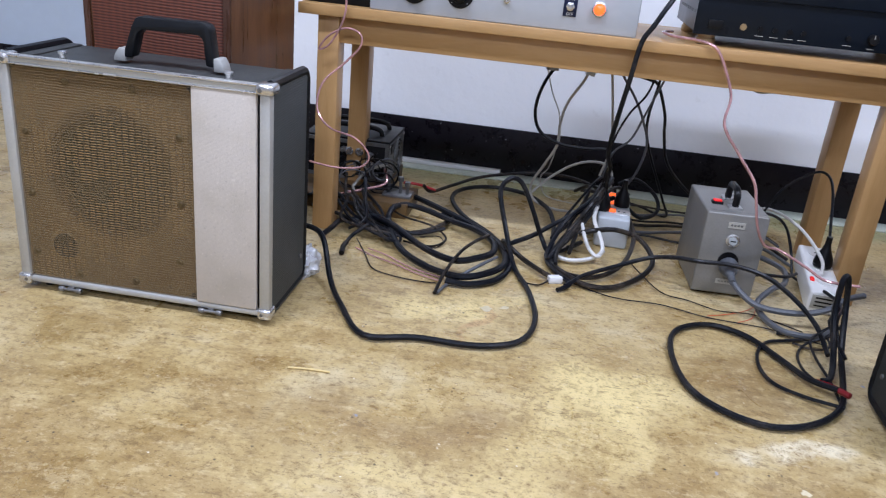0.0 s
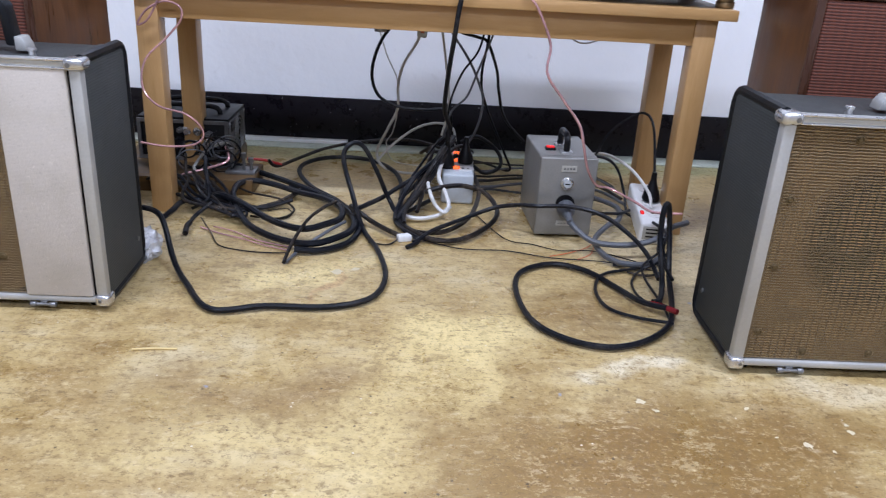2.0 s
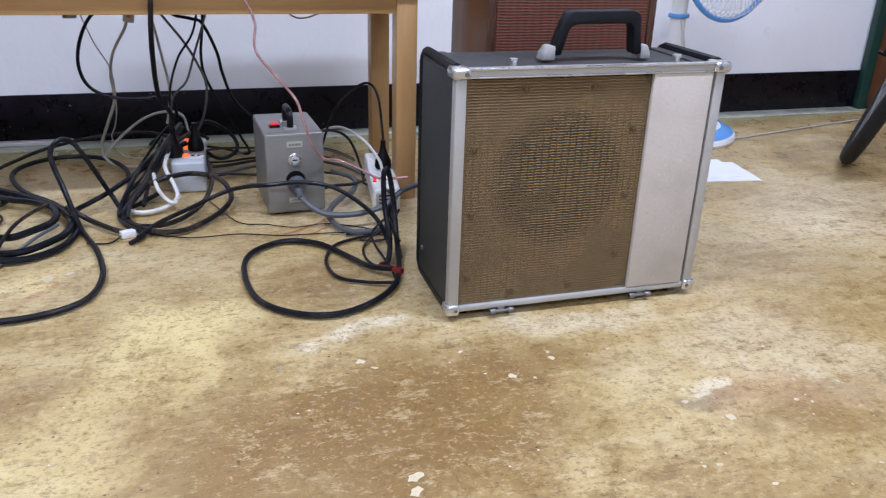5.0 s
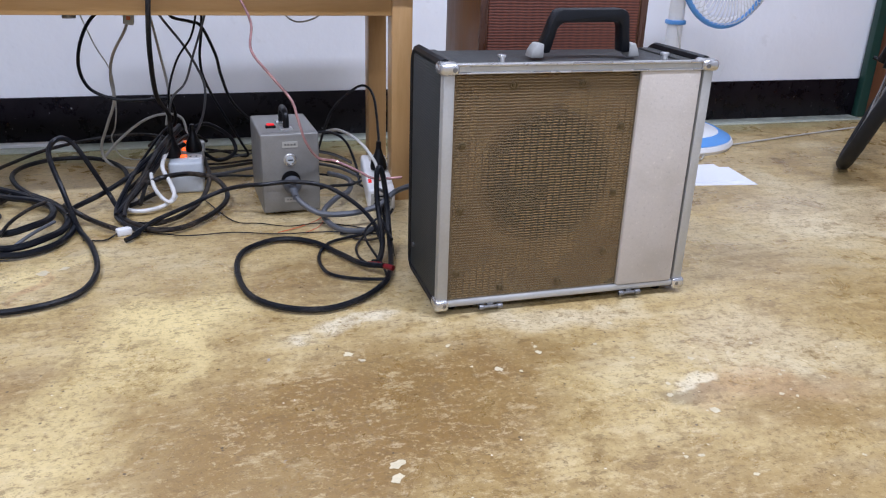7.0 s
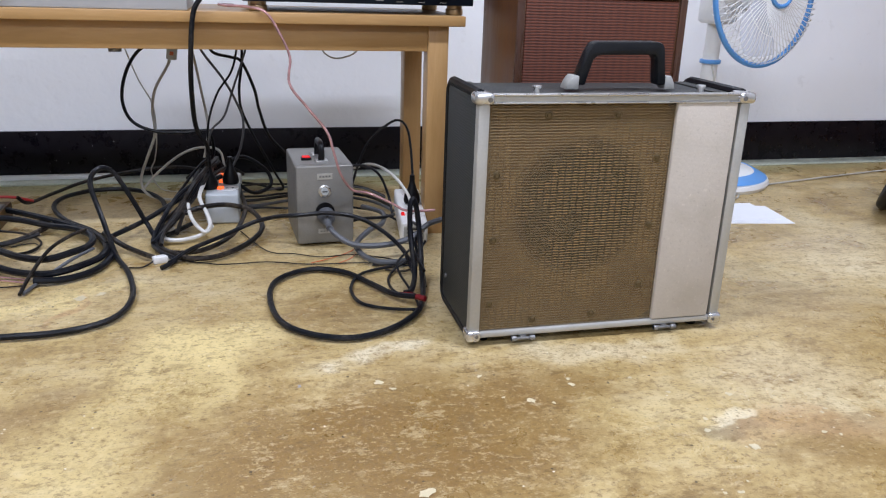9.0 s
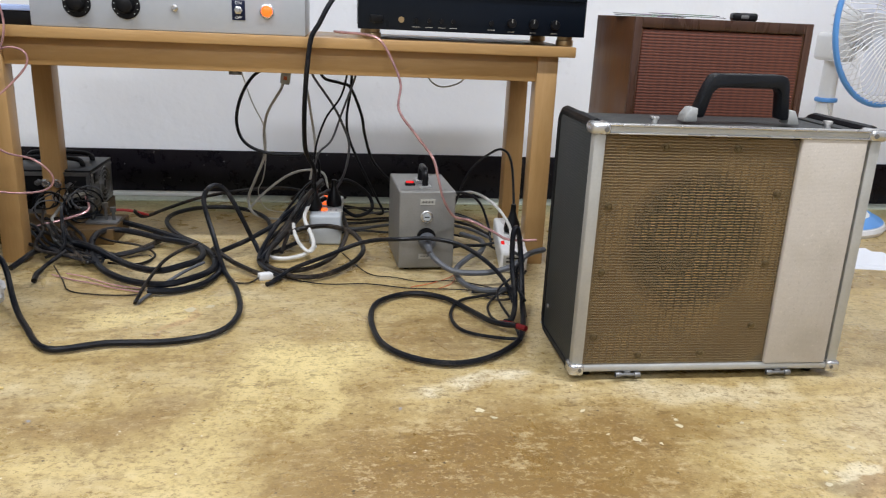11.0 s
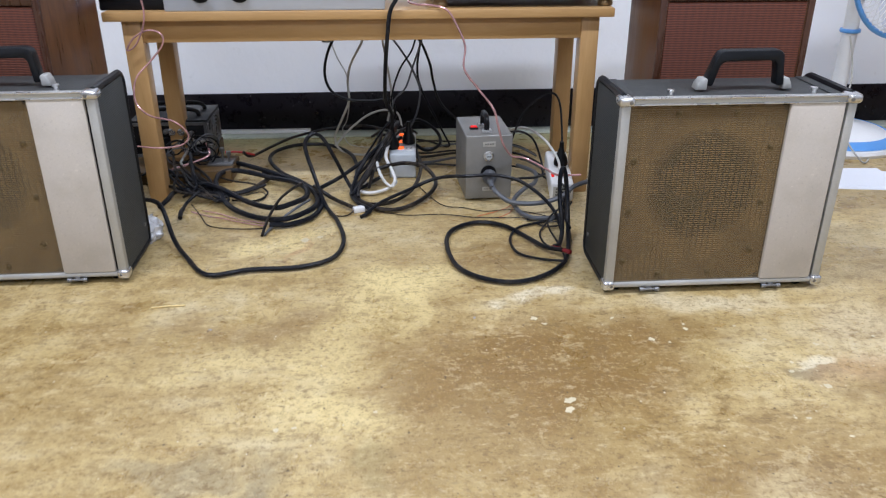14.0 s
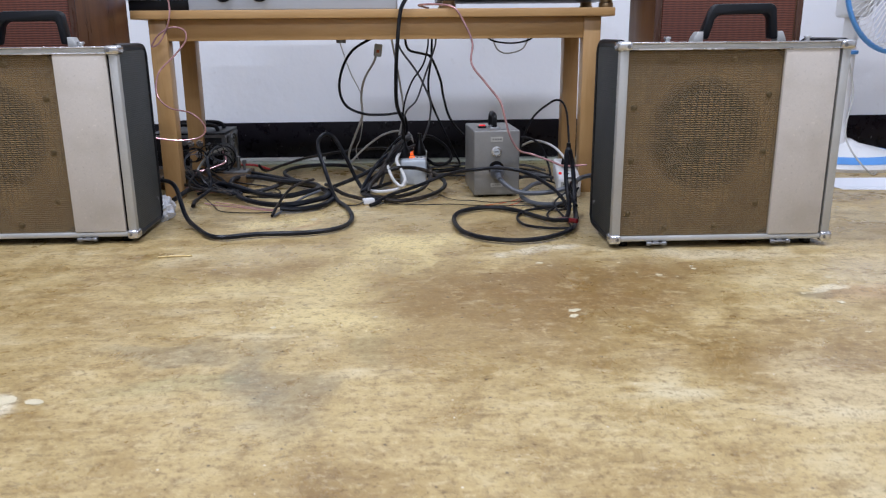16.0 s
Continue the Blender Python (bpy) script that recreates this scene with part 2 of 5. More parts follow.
def cloth_material(name, colour, pitch, rough=0.8, strength=0.4, ribs=False, soil=0.22):
    m = Nodes(name)
    sx = m.tree.nodes.new("ShaderNodeSeparateXYZ")
    m.link(m.place, sx.inputs[0])
    wob = m.math("MULTIPLY", m.noise(40, 3), pitch * (0.5 if ribs else 0.9))
    a = m.math("SINE", m.math("MULTIPLY", m.math("ADD", sx.outputs["Z"], wob), 2 * math.pi / pitch))
    b = m.math("SINE", m.math("MULTIPLY", m.math("ADD", sx.outputs["X"], wob), 2 * math.pi / (pitch * (3 if ribs else 1))))
    f = m.math("ADD", m.math("MULTIPLY", a, 0.8 if ribs else 0.5), m.math("MULTIPLY", b, 0.2 if ribs else 0.5))
    fl = m.noise(300, 4, 0.8)
    napped = soil > 0.4
    f = m.math("ADD", m.span(f, -1, 1, 0.28 if napped else 0.0, 0.40 if napped else 0.6), m.math("MULTIPLY", fl, 0.4))
    col = m.ramp(f, [(0.15, tuple(c * (0.4 if ribs else 0.58 + 0.22 * (soil > 0.4)) for c in colour)), (0.8, tuple(min(1, c * (1.3 if ribs else 1.1)) for c in colour))])
    st = m.noise(9, 4)
    col = m.mix(m.span(st, 0.45, 0.75, 0, soil), col, tuple(c * k for c, k in zip(colour, (0.76, 0.75, 0.70))))
    if soil > 0.4:
        blot = m.noise(34, 5, 0.7)
        col = m.mix(m.span(blot, 0.60, 0.72, 0, 0.5), col, tuple(min(1, c * 1.25) for c in colour))
        col = m.mix(m.span(blot, 0.36, 0.27, 0, 0.5), col, tuple(c * 0.6 for c in colour))
        nap = m.noise(150, 5, 0.8)
        col = m.mix(m.span(nap, 0.60, 0.70, 0, 0.55), col, tuple(min(1, c * 1.3) for c in colour))
        col = m.mix(m.span(nap, 0.42, 0.32, 0, 0.45), col, tuple(c * 0.62 for c in colour))
    m.bump(f, strength, 0.001)
    return m.set(col, rough)


WALL = wall_material()
BLUE_WALL = plain("blue_grey_wall", (0.45, 0.52, 0.62), 0.6, 0, 0.05, 8, 0.2, 30)
SKIRT = skirting_material()
# greyed so that the unseen walls and ceiling bounce less fill light
DULL = plain("low_bounce_wall_grey", (0.42, 0.43, 0.45), 0.7, 0, 0.06, 6)
CEIL = plain("low_bounce_ceiling_grey", (0.55, 0.55, 0.55), 0.8, 0, 0.04, 6)
EDGE = plain("pale_green_floor_edge", (0.52, 0.56, 0.47), 0.2, 0, 0.3, 40, 0.3, 60)
BEECH = wood_material("varnished_beech", (0.40, 0.232, 0.088), (0.455, 0.272, 0.108), (0.505, 0.315, 0.134), (1.0, 9.0, 9.0), 0.36, 2.0)
BEECH_UP = wood_material("varnished_beech_upright", (0.39, 0.228, 0.086), (0.455, 0.272, 0.108), (0.505, 0.315, 0.134), (9.0, 9.0, 1.0), 0.36, 2.0)
WALNUT = wood_material("walnut_veneer", (0.048, 0.018, 0.007), (0.100, 0.041, 0.015), (0.155, 0.068, 0.026), (8.0, 8.0, 1.0), 0.35, 2.0)
WALNUT_DARK = wood_material("dark_walnut_edging", (0.035, 0.014, 0.008), (0.06, 0.024, 0.012), (0.085, 0.036, 0.018), (8.0, 8.0, 1.0), 0.3, 2.0)
PLANK = wood_material("old_plank", (0.045, 0.024, 0.008), (0.10, 0.055, 0.015), (0.16, 0.09, 0.024), (1.0, 8.0, 8.0), 0.5, 2.0)
VINYL = plain("grey_vinyl", (0.052, 0.054, 0.053), 0.5, 0, 0.15, 60, 0.5, 900)
TRIM = plain("black_vinyl_trim", (0.008, 0.009, 0.011), 0.36, 0, 0.2, 60, 0.25, 500)
SIDE = cloth_material("grey_textured_vinyl", (0.056, 0.061, 0.062), 0.0040, 0.55, 0.7)
ALU = plain("dull_aluminium", (0.46, 0.46, 0.44), 0.5, 0.45, 0.10, 60, 0.12, 300)
CHROME = plain("cast_metal", (0.60, 0.60, 0.60), 0.28, 0.85, 0.12, 80, 0.15, 200)
GRILLE = grille_material("gold_grille_cloth", (0.38, 0.270, 0.129), (0.048, 0.029, 0.011), 0.46, 0.64)
CREAM = cloth_material("cream_cloth", (0.53, 0.485, 0.43), 0.0019, 0.85, 0.6, soil=0.55)
BAFFLE = plain("baffle_board", (0.29, 0.183, 0.074), 0.8, 0, 0.15, 40)
# browns stepped from cone to board, to blur the dark edge
CONE_FADE = plain("brown_cone_fade", (0.110, 0.072, 0.032), 0.8)
CONE_FADE_DARK = plain("dark_brown_cone_fade", (0.045, 0.031, 0.016), 0.8)
CONE_FADE_PALE = plain("pale_brown_cone_fade", (0.21, 0.134, 0.056), 0.8)
CONE = plain("dark_speaker_cone", (0.012, 0.011, 0.010), 0.75)
RUST_CLOTH = cloth_material("rust_brown_cloth", (0.110, 0.029, 0.013), 0.0048, 0.75, 0.8, ribs=True)
def rubber_material(name, colour, dust, amount):
    """Cable rubber with patches of dust and dried dirt."""
    m = Nodes(name)
    big, small = m.noise(14, 4, 0.6), m.noise(160, 4, 0.7)
    col = m.ramp(small, [(0.3, tuple(c * 0.6 for c in colour)), (0.7, tuple(c * 1.5 for c in colour))])
    f = m.math("MULTIPLY", m.span(big, 0.45, 0.66), m.span(small, 0.36, 0.62))
    col = m.mix(m.math("MULTIPLY", f, amount), col, dust)
    m.bump(small, 0.2, 0.001)
    return m.set(col, m.span(f, 0.0, 1.0, 0.33, 0.7))


RUBBER = rubber_material("black_cable_rubber", (0.006, 0.007, 0.010), (0.075, 0.065, 0.055), 0.35)
RUBBER_BROWN = rubber_material("old_brown_black_cable", (0.010, 0.009, 0.009), (0.11, 0.085, 0.062), 0.65)
GREY_CABLE = plain("grey_cable", (0.085, 0.09, 0.10), 0.45, 0, 0.2, 60)
PALE_CABLE = plain("pale_grey_cable", (0.46, 0.45, 0.41), 0.45, 0, 0.2, 60)
WHITE_CABLE = plain("white_cable", (0.62, 0.61, 0.58), 0.4, 0, 0.1, 60)
COPPER = plain("clear_copper_speaker_wire", (0.56, 0.32, 0.32), 0.12, 0.4, 0.45, 260)
RED_WIRE = plain("red_wire", (0.50, 0.03, 0.03), 0.4)
ORANGE_WIRE = plain("orange_wire", (0.55, 0.12, 0.04), 0.4)
HAMMER = plain("grey_hammered_paint", (0.215, 0.21, 0.195), 0.42, 0.25, 0.18, 90, 0.35, 160)
SILVER = plain("silver_grey_paint", (0.43, 0.455, 0.49), 0.4, 0.15, 0.04, 20, 0.05, 300)
BLACK = plain("black_plastic", (0.006, 0.006, 0.007), 0.35)
AMP_BLACK = plain("blue_black_anodised_panel", (0.008, 0.012, 0.020), 0.32, 0.3)
AMP_CASE = plain("grey_metal_case", (0.13, 0.13, 0.135), 0.4, 0.6)
SCREW = plain("dull_brass_screw", (0.13, 0.095, 0.045), 0.45, 0.5)
GOLD = plain("brass_foot", (0.42, 0.30, 0.16), 0.35, 0.7)
WHITE = plain("white_plastic", (0.74, 0.74, 0.73), 0.35, 0, 0.05)
OFFWHITE = plain("grey_white_plastic", (0.44, 0.47, 0.49), 0.4, 0, 0.08)
BLUE = plain("blue_plastic", (0.10, 0.30, 0.66), 0.35, 0, 0.06)
PALE_BLUE = plain("pale_blue_lid", (0.36, 0.46, 0.72), 0.4, 0, 0.08)
NAVY = plain("navy_plate", (0.010, 0.014, 0.04), 0.35)
RED = plain("red_plastic", (0.17, 0.008, 0.012), 0.25)
PAPER = plain("white_paper", (0.80, 0.82, 0.86), 0.8, 0, 0.03)
LABEL = plain("grey_label_plate", (0.40, 0.39, 0.35), 0.5, 0, 0.1)
TYRE = plain("tyre_rubber", (0.013, 0.013, 0.014), 0.6, 0, 0.3, 80)
GREEN = plain("dark_green_paint", (0.012, 0.045, 0.035), 0.35, 0, 0.2)
DOOR = wood_material("brown_door_wood", (0.12, 0.045, 0.02), (0.20, 0.075, 0.033), (0.25, 0.10, 0.045), (6.0, 6.0, 1.0), 0.4, 2.0)
STEEL = plain("dirty_steel", (0.20, 0.20, 0.20), 0.4, 0.7, 0.35, 60)
BLACKMETAL = plain("black_painted_metal", (0.009, 0.009, 0.010), 0.42, 0.2, 0.4, 50)
STRAW = plain("straw", (0.62, 0.47, 0.20), 0.6)
CHIP = plain("pale_paint_chip", (0.60, 0.52, 0.34), 0.5, 0, 0.18, 200)


for dark in (RUBBER, RUBBER_BROWN, TRIM, BLACK, SKIRT, VINYL, SIDE, BLACKMETAL, TYRE, AMP_BLACK, NAVY):
    dark.node_tree.nodes["Principled BSDF"].inputs["Specular IOR Level"].default_value = 0.2


def glow(name, colour, strength):
    m = Nodes(name)
    m.set(tuple(c * 0.6 for c in colour), 0.25)
    m.bsdf.inputs["Emission Color"].default_value = (*colour, 1)
    m.bsdf.inputs["Emission Strength"].default_value = strength
    return m.mat


LAMP_GLOW = glow("lit_orange_lamp", (1.0, 0.10, 0.012), 2.2)
SWITCH_GLOW = glow("lit_orange_switch", (1.0, 0.14, 0.02), 1.1)
RED_GLOW = glow("lit_red_switch", (1.0, 0.02, 0.02), 0.35)
TUBE_GLOW = glow("lit_tube", (0.95, 0.97, 1.0), 3.0)


def clear_plastic(name, colour, clear):
    m = Nodes(name)
    m.set(colour, 0.2)
    a = m.tree.nodes.new("ShaderNodeBsdfTransparent")
    mixer = m.tree.nodes.new("ShaderNodeMixShader")
    mixer.inputs[0].default_value = clear
    m.link(m.bsdf.outputs[0], mixer.inputs[1])
    m.link(a.outputs[0], mixer.inputs[2])
    m.link(mixer.outputs[0], m.tree.nodes["Material Output"].inputs["Surface"])
    return m.mat


BLADE = clear_plastic("clear_fan_blade", (0.78, 0.82, 0.94), 0.4)
BAG = clear_plastic("white_plastic_bag", (0.80, 0.82, 0.86), 0.25)


def disc_material():
    m = Nodes("shiny_disc")
    f = m.noise(14, 2, 0.5, distort=1.0)
    col = m.ramp(f, [(0.3, (0.22, 0.50, 0.34)), (0.43, (0.62, 0.58, 0.52)), (0.52, (0.28, 0.60, 0.42)), (0.60, (0.60, 0.40, 0.60)), (0.70, (0.35, 0.55, 0.65))])
    return m.set(col, 0.15, 0.7)


DISC = disc_material()


# ---- building helpers ----
def finish(bm, name, material, smooth=35):
    me = bpy.data.meshes.new(name)
    bm.normal_update()
    bm.to_mesh(me)
    bm.free()
    me.materials.append(material)
    for p in me.polygons:
        p.use_smooth = True
    me.set_sharp_from_angle(angle=radians(smooth))
    return me


def part(name, bm, material, parent=None, label=""):
    ob = new(name, finish(bm, name, material))
    if parent is not None:
        ob.parent = parent
    return tagged(ob, label)


def thing(name, m, label, category, group=""):
    ob = new(name)
    ob.matrix_world = m
    ob.empty_display_size = 0.05
    return tagged(ob, label, category, group)


def single(name, bm, material, label, category, m=None, group=""):
    ob = part(name, bm, material)
    if m is not None:
        ob.matrix_world = m
    return tagged(ob, label, category, group)


def structure(name, bm, material, label):
    return tagged(part(name, bm, material), label, "", "", "structure")


def box(x0, x1, y0, y1, z0, z1, bevel=0.0, seg=2):
    bm = bmesh.new()
    bmesh.ops.create_cube(bm, size=1)
    for v in bm.verts:
        v.co = Vector((x0 if v.co.x < 0 else x1, y0 if v.co.y < 0 else y1, z0 if v.co.z < 0 else z1))
    if bevel:
        bmesh.ops.bevel(bm, geom=bm.edges[:], offset=bevel, segments=seg, profile=0.5, affect="EDGES")
    return bm


def join(*bms):
    out = bmesh.new()
    for b in bms:
        me = bpy.data.meshes.new("piece")
        b.to_mesh(me)
        b.free()
        out.from_mesh(me)
        bpy.data.meshes.remove(me)
    return out


def moved(bm, m):
    bmesh.ops.transform(bm, matrix=m, verts=bm.verts)
    return bm


def rod(p0, p1, r0, r1=None, seg=16, bevel=0.0):
    p0, p1 = Vector(p0), Vector(p1)
    bm = bmesh.new()
    bmesh.ops.create_cone(bm, cap_ends=True, segments=seg, radius1=r0, radius2=r0 if r1 is None else r1, depth=(p1 - p0).length)
    if bevel:
        rims = [e for e in bm.edges if abs(e.verts[0].co.z - e.verts[1].co.z) < 1e-6]
        bmesh.ops.bevel(bm, geom=rims, offset=bevel, segments=2, profile=0.5, affect="EDGES")
    turn = (p1 - p0).to_track_quat("Z", "Y").to_matrix().to_4x4()
    return moved(bm, Matrix.Translation((p0 + p1) / 2) @ turn)


def ring(centre, axis, radius, r, seg=48, sides=8):
    a = Vector(axis).normalized()
    u = a.orthogonal().normalized()
    v = a.cross(u)
    c = Vector(centre)
    pts = [c + radius * (math.cos(2 * math.pi * i / seg) * u + math.sin(2 * math.pi * i / seg) * v) for i in range(seg)]
    return sweep(pts, r, sides, closed=True)


def glide(pts, steps=6, closed=False):
    """A smooth run of points through the given ones."""
    p = [Vector(q) for q in pts]
    n = len(p)
    out = []
    for i in range(n if closed else n - 1):
        if closed:
            a, b, c, d = p[i - 1], p[i], p[(i + 1) % n], p[(i + 2) % n]
        else:
            a, b, c, d = p[max(i - 1, 0)], p[i], p[i + 1], p[min(i + 2, n - 1)]
        for k in range(steps):
            t = k / steps
            out.append(0.5 * (2 * b + (c - a) * t + (2 * a - 5 * b + 4 * c - d) * t * t + (3 * b - a - 3 * c + d) * t ** 3))
    if not closed:
        out.append(p[-1])
    return out


def sweep(path, r, sides=8, closed=False, flat=1.0):
    bm = bmesh.new()
    n = len(path)
    rings = []
    normal = None
    for i, q in enumerate(path):
        a = path[i - 1] if (i or closed) else path[i]
        b = path[(i + 1) % n] if (i < n - 1 or closed) else path[i]
        t = (b - a).normalized()
        if normal is None:
            normal = t.orthogonal().normalized()
        normal = (normal - normal.dot(t) * t)
        normal = normal.normalized() if normal.length > 1e-6 else t.orthogonal().normalized()
        side = t.cross(normal)
        rings.append([bm.verts.new(q + r * (math.cos(2 * math.pi * k / sides) * normal + flat * math.sin(2 * math.pi * k / sides) * side)) for k in range(sides)])
    for i in range(n if closed else n - 1):
        ra, rb = rings[i], rings[(i + 1) % n]
        for k in range(sides):
            bm.faces.new((ra[k], ra[(k + 1) % sides], rb[(k + 1) % sides], rb[k]))
    if not closed:
        bm.faces.new(list(reversed(rings[0])))
        bm.faces.new(rings[-1])
    bmesh.ops.recalc_face_normals(bm, faces=bm.faces)
    return bm


def cable(name, pts, r, material, label, category="cable", group="cables under the table", steps=6, closed=False):
    r *= 0.66
    path = glide(pts, steps, closed)
    for q in path:
        q.z = max(q.z, r + 0.0002)
    return single(name, sweep(path, r, 8, closed), material, label, category, None, group)


def lathe(profile, seg=32, m=None):
    """A turned body round z from (radius, height) pairs."""
    bm = bmesh.new()
    rings = [[bm.verts.new((r * math.cos(2 * math.pi * k / seg), r * math.sin(2 * math.pi * k / seg), z)) for k in range(seg)] for r, z in profile]
    for a, b in zip(rings, rings[1:]):
        for k in range(seg):
            bm.faces.new((a[k], a[(k + 1) % seg], b[(k + 1) % seg], b[k]))
    bm.faces.new(list(reversed(rings[0])))
    bm.faces.new(rings[-1])
    return moved(bm, m) if m is not None else bm


def annulus(r0, r1, h, m, seg=48):
    """A flat ring of height h."""
    bm = bmesh.new()
    rings = [[bm.verts.new((r * math.cos(2 * math.pi * k / seg), r * math.sin(2 * math.pi * k / seg), z)) for k in range(seg)] for r, z in ((r1, 0), (r1, h), (r0, h), (r0, 0))]
    for i in range(4):
        a, b = rings[i], rings[(i + 1) % 4]
        for k in range(seg):
            bm.faces.new((a[k], a[(k + 1) % seg], b[(k + 1) % seg], b[k]))
    bmesh.ops.recalc_face_normals(bm, faces=bm.faces)
    return moved(bm, m)


def prism(outline, y0, y1, bevel=0.0):
    """An outline of (x, z) pushed from y0 to y1."""
    bm = bmesh.new()
    a = [bm.verts.new((x, y0, z)) for x, z in outline]
    b = [bm.verts.new((x, y1, z)) for x, z in outline]
    n = len(outline)
    bm.faces.new(a)
    bm.faces.new(list(reversed(b)))
    for i in range(n):
        bm.faces.new((a[(i + 1) % n], a[i], b[i], b[(i + 1) % n]))
    bmesh.ops.recalc_face_normals(bm, faces=bm.faces)
    if bevel:
        bmesh.ops.bevel(bm, geom=bm.edges[:], offset=bevel, segments=2, profile=0.5, affect="EDGES")
    return bm


# ---- setting ----
XL, XR, YB, YF, CZ = -3.2, 2.375, 2.059, -3.4, 2.7
structure("floor", box(XL - 0.1, XR + 0.1, YF - 0.1, 2.55, -0.08, 0.0), FLOOR, "worn mustard and brown coated concrete floor with stains")
structure("wall_north", box(-0.95, XR + 0.12, YB, YB + 0.12, 0.0, CZ), WALL, "uneven white painted wall")
# the recess is bluer and darker in colour than the white wall beside it
structure("wall_north_recess", box(XL, -0.95, 2.36, 2.48, 0.0, CZ), BLUE_WALL, "blue-grey recessed wall, darker than the white one")
structure("wall_recess_return", box(-0.95, -0.83, YB + 0.12, 2.48, 0.0, CZ), WALL, "white wall return")
# unseen sides that close the room; their grey limits bounced light
structure("wall_west", box(XL - 0.12, XL, YF, 2.48, 0.0, CZ), DULL, "unseen wall closing the room, greyed to cut bounced light")
structure("wall_south", box(XL, XR, YF - 0.12, YF, 0.0, CZ), DULL, "unseen wall closing the room, greyed to cut bounced light")
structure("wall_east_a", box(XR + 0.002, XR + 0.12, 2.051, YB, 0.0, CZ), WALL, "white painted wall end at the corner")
# unseen run of the east wall, in the same low-bounce grey
structure("wall_east_b", box(XR, XR + 0.12, YF, 0.98, 0.0, CZ), DULL, "unseen wall closing the room, greyed to cut bounced light")
structure("wall_east_lintel", box(XR, XR + 0.12, 0.98, 2.051, 2.08, CZ), WALL, "white wall over the door")
# unseen ceiling, kept grey to hold the fill down
structure("ceiling", box(XL, XR, YF, 2.48, CZ, CZ + 0.1), CEIL, "unseen ceiling, greyed to cut bounced light")
structure("baseboard", box(-0.95, XR - 0.002, YB - 0.008, YB, 0.0, 0.125, 0.002), SKIRT, "glossy black painted skirting band flecked with white")
structure("baseboard_recess", box(XL, -0.95, 2.352, 2.36, 0.0, 0.125, 0.002), SKIRT, "glossy black painted skirting band")
structure("floor_edge_trim", box(-0.94, XR - 0.02, 1.985, YB - 0.009, 0.0, 0.005, 0.002), EDGE, "pale green unpainted strip along the wall")
# white strip added in place of a bright reflection on the glossy edge
structure("wall_foot_glint", box(-0.36, -0.06, 2.026, YB - 0.009, 0.005, 0.014, 0.002), WHITE, "short white strip standing in for a reflection at the foot of the wall")
door = tagged(new("door_1"), "brown wooden door in a dark green frame", "", "", "structure")
part("door_leaf", box(XR + 0.02, XR + 0.06, 1.06, 2.023, 0.01, 2.0, 0.004), DOOR, door, "brown wooden door leaf")
part("door_frame", join(box(XR - 0.012, XR + 0.1, 2.023, 2.049, 0, 2.08, 0.004), box(XR - 0.015, XR + 0.1, 0.98, 1.06, 0, 2.08, 0.004), box(XR - 0.012, XR + 0.1, 1.06, 2.023, 2.0, 2.08, 0.004)), GREEN, door, "dark green painted frame")
for lx, ly, lz, lw, lt in LAMPS:
    fit_ = thing("ceiling_light", pose(lx, ly, CZ), "white fluorescent tube fitting on the ceiling", "ceiling light", "ceiling lights")
    part("housing", box(-0.62, 0.62, -0.05, 0.05, -0.035, 0.0, 0.004), WHITE, fit_)
    part("tube", rod((-0.59, 0, -0.05), (0.59, 0, -0.05), 0.013), TUBE_GLOW, fit_, "lit white tube")


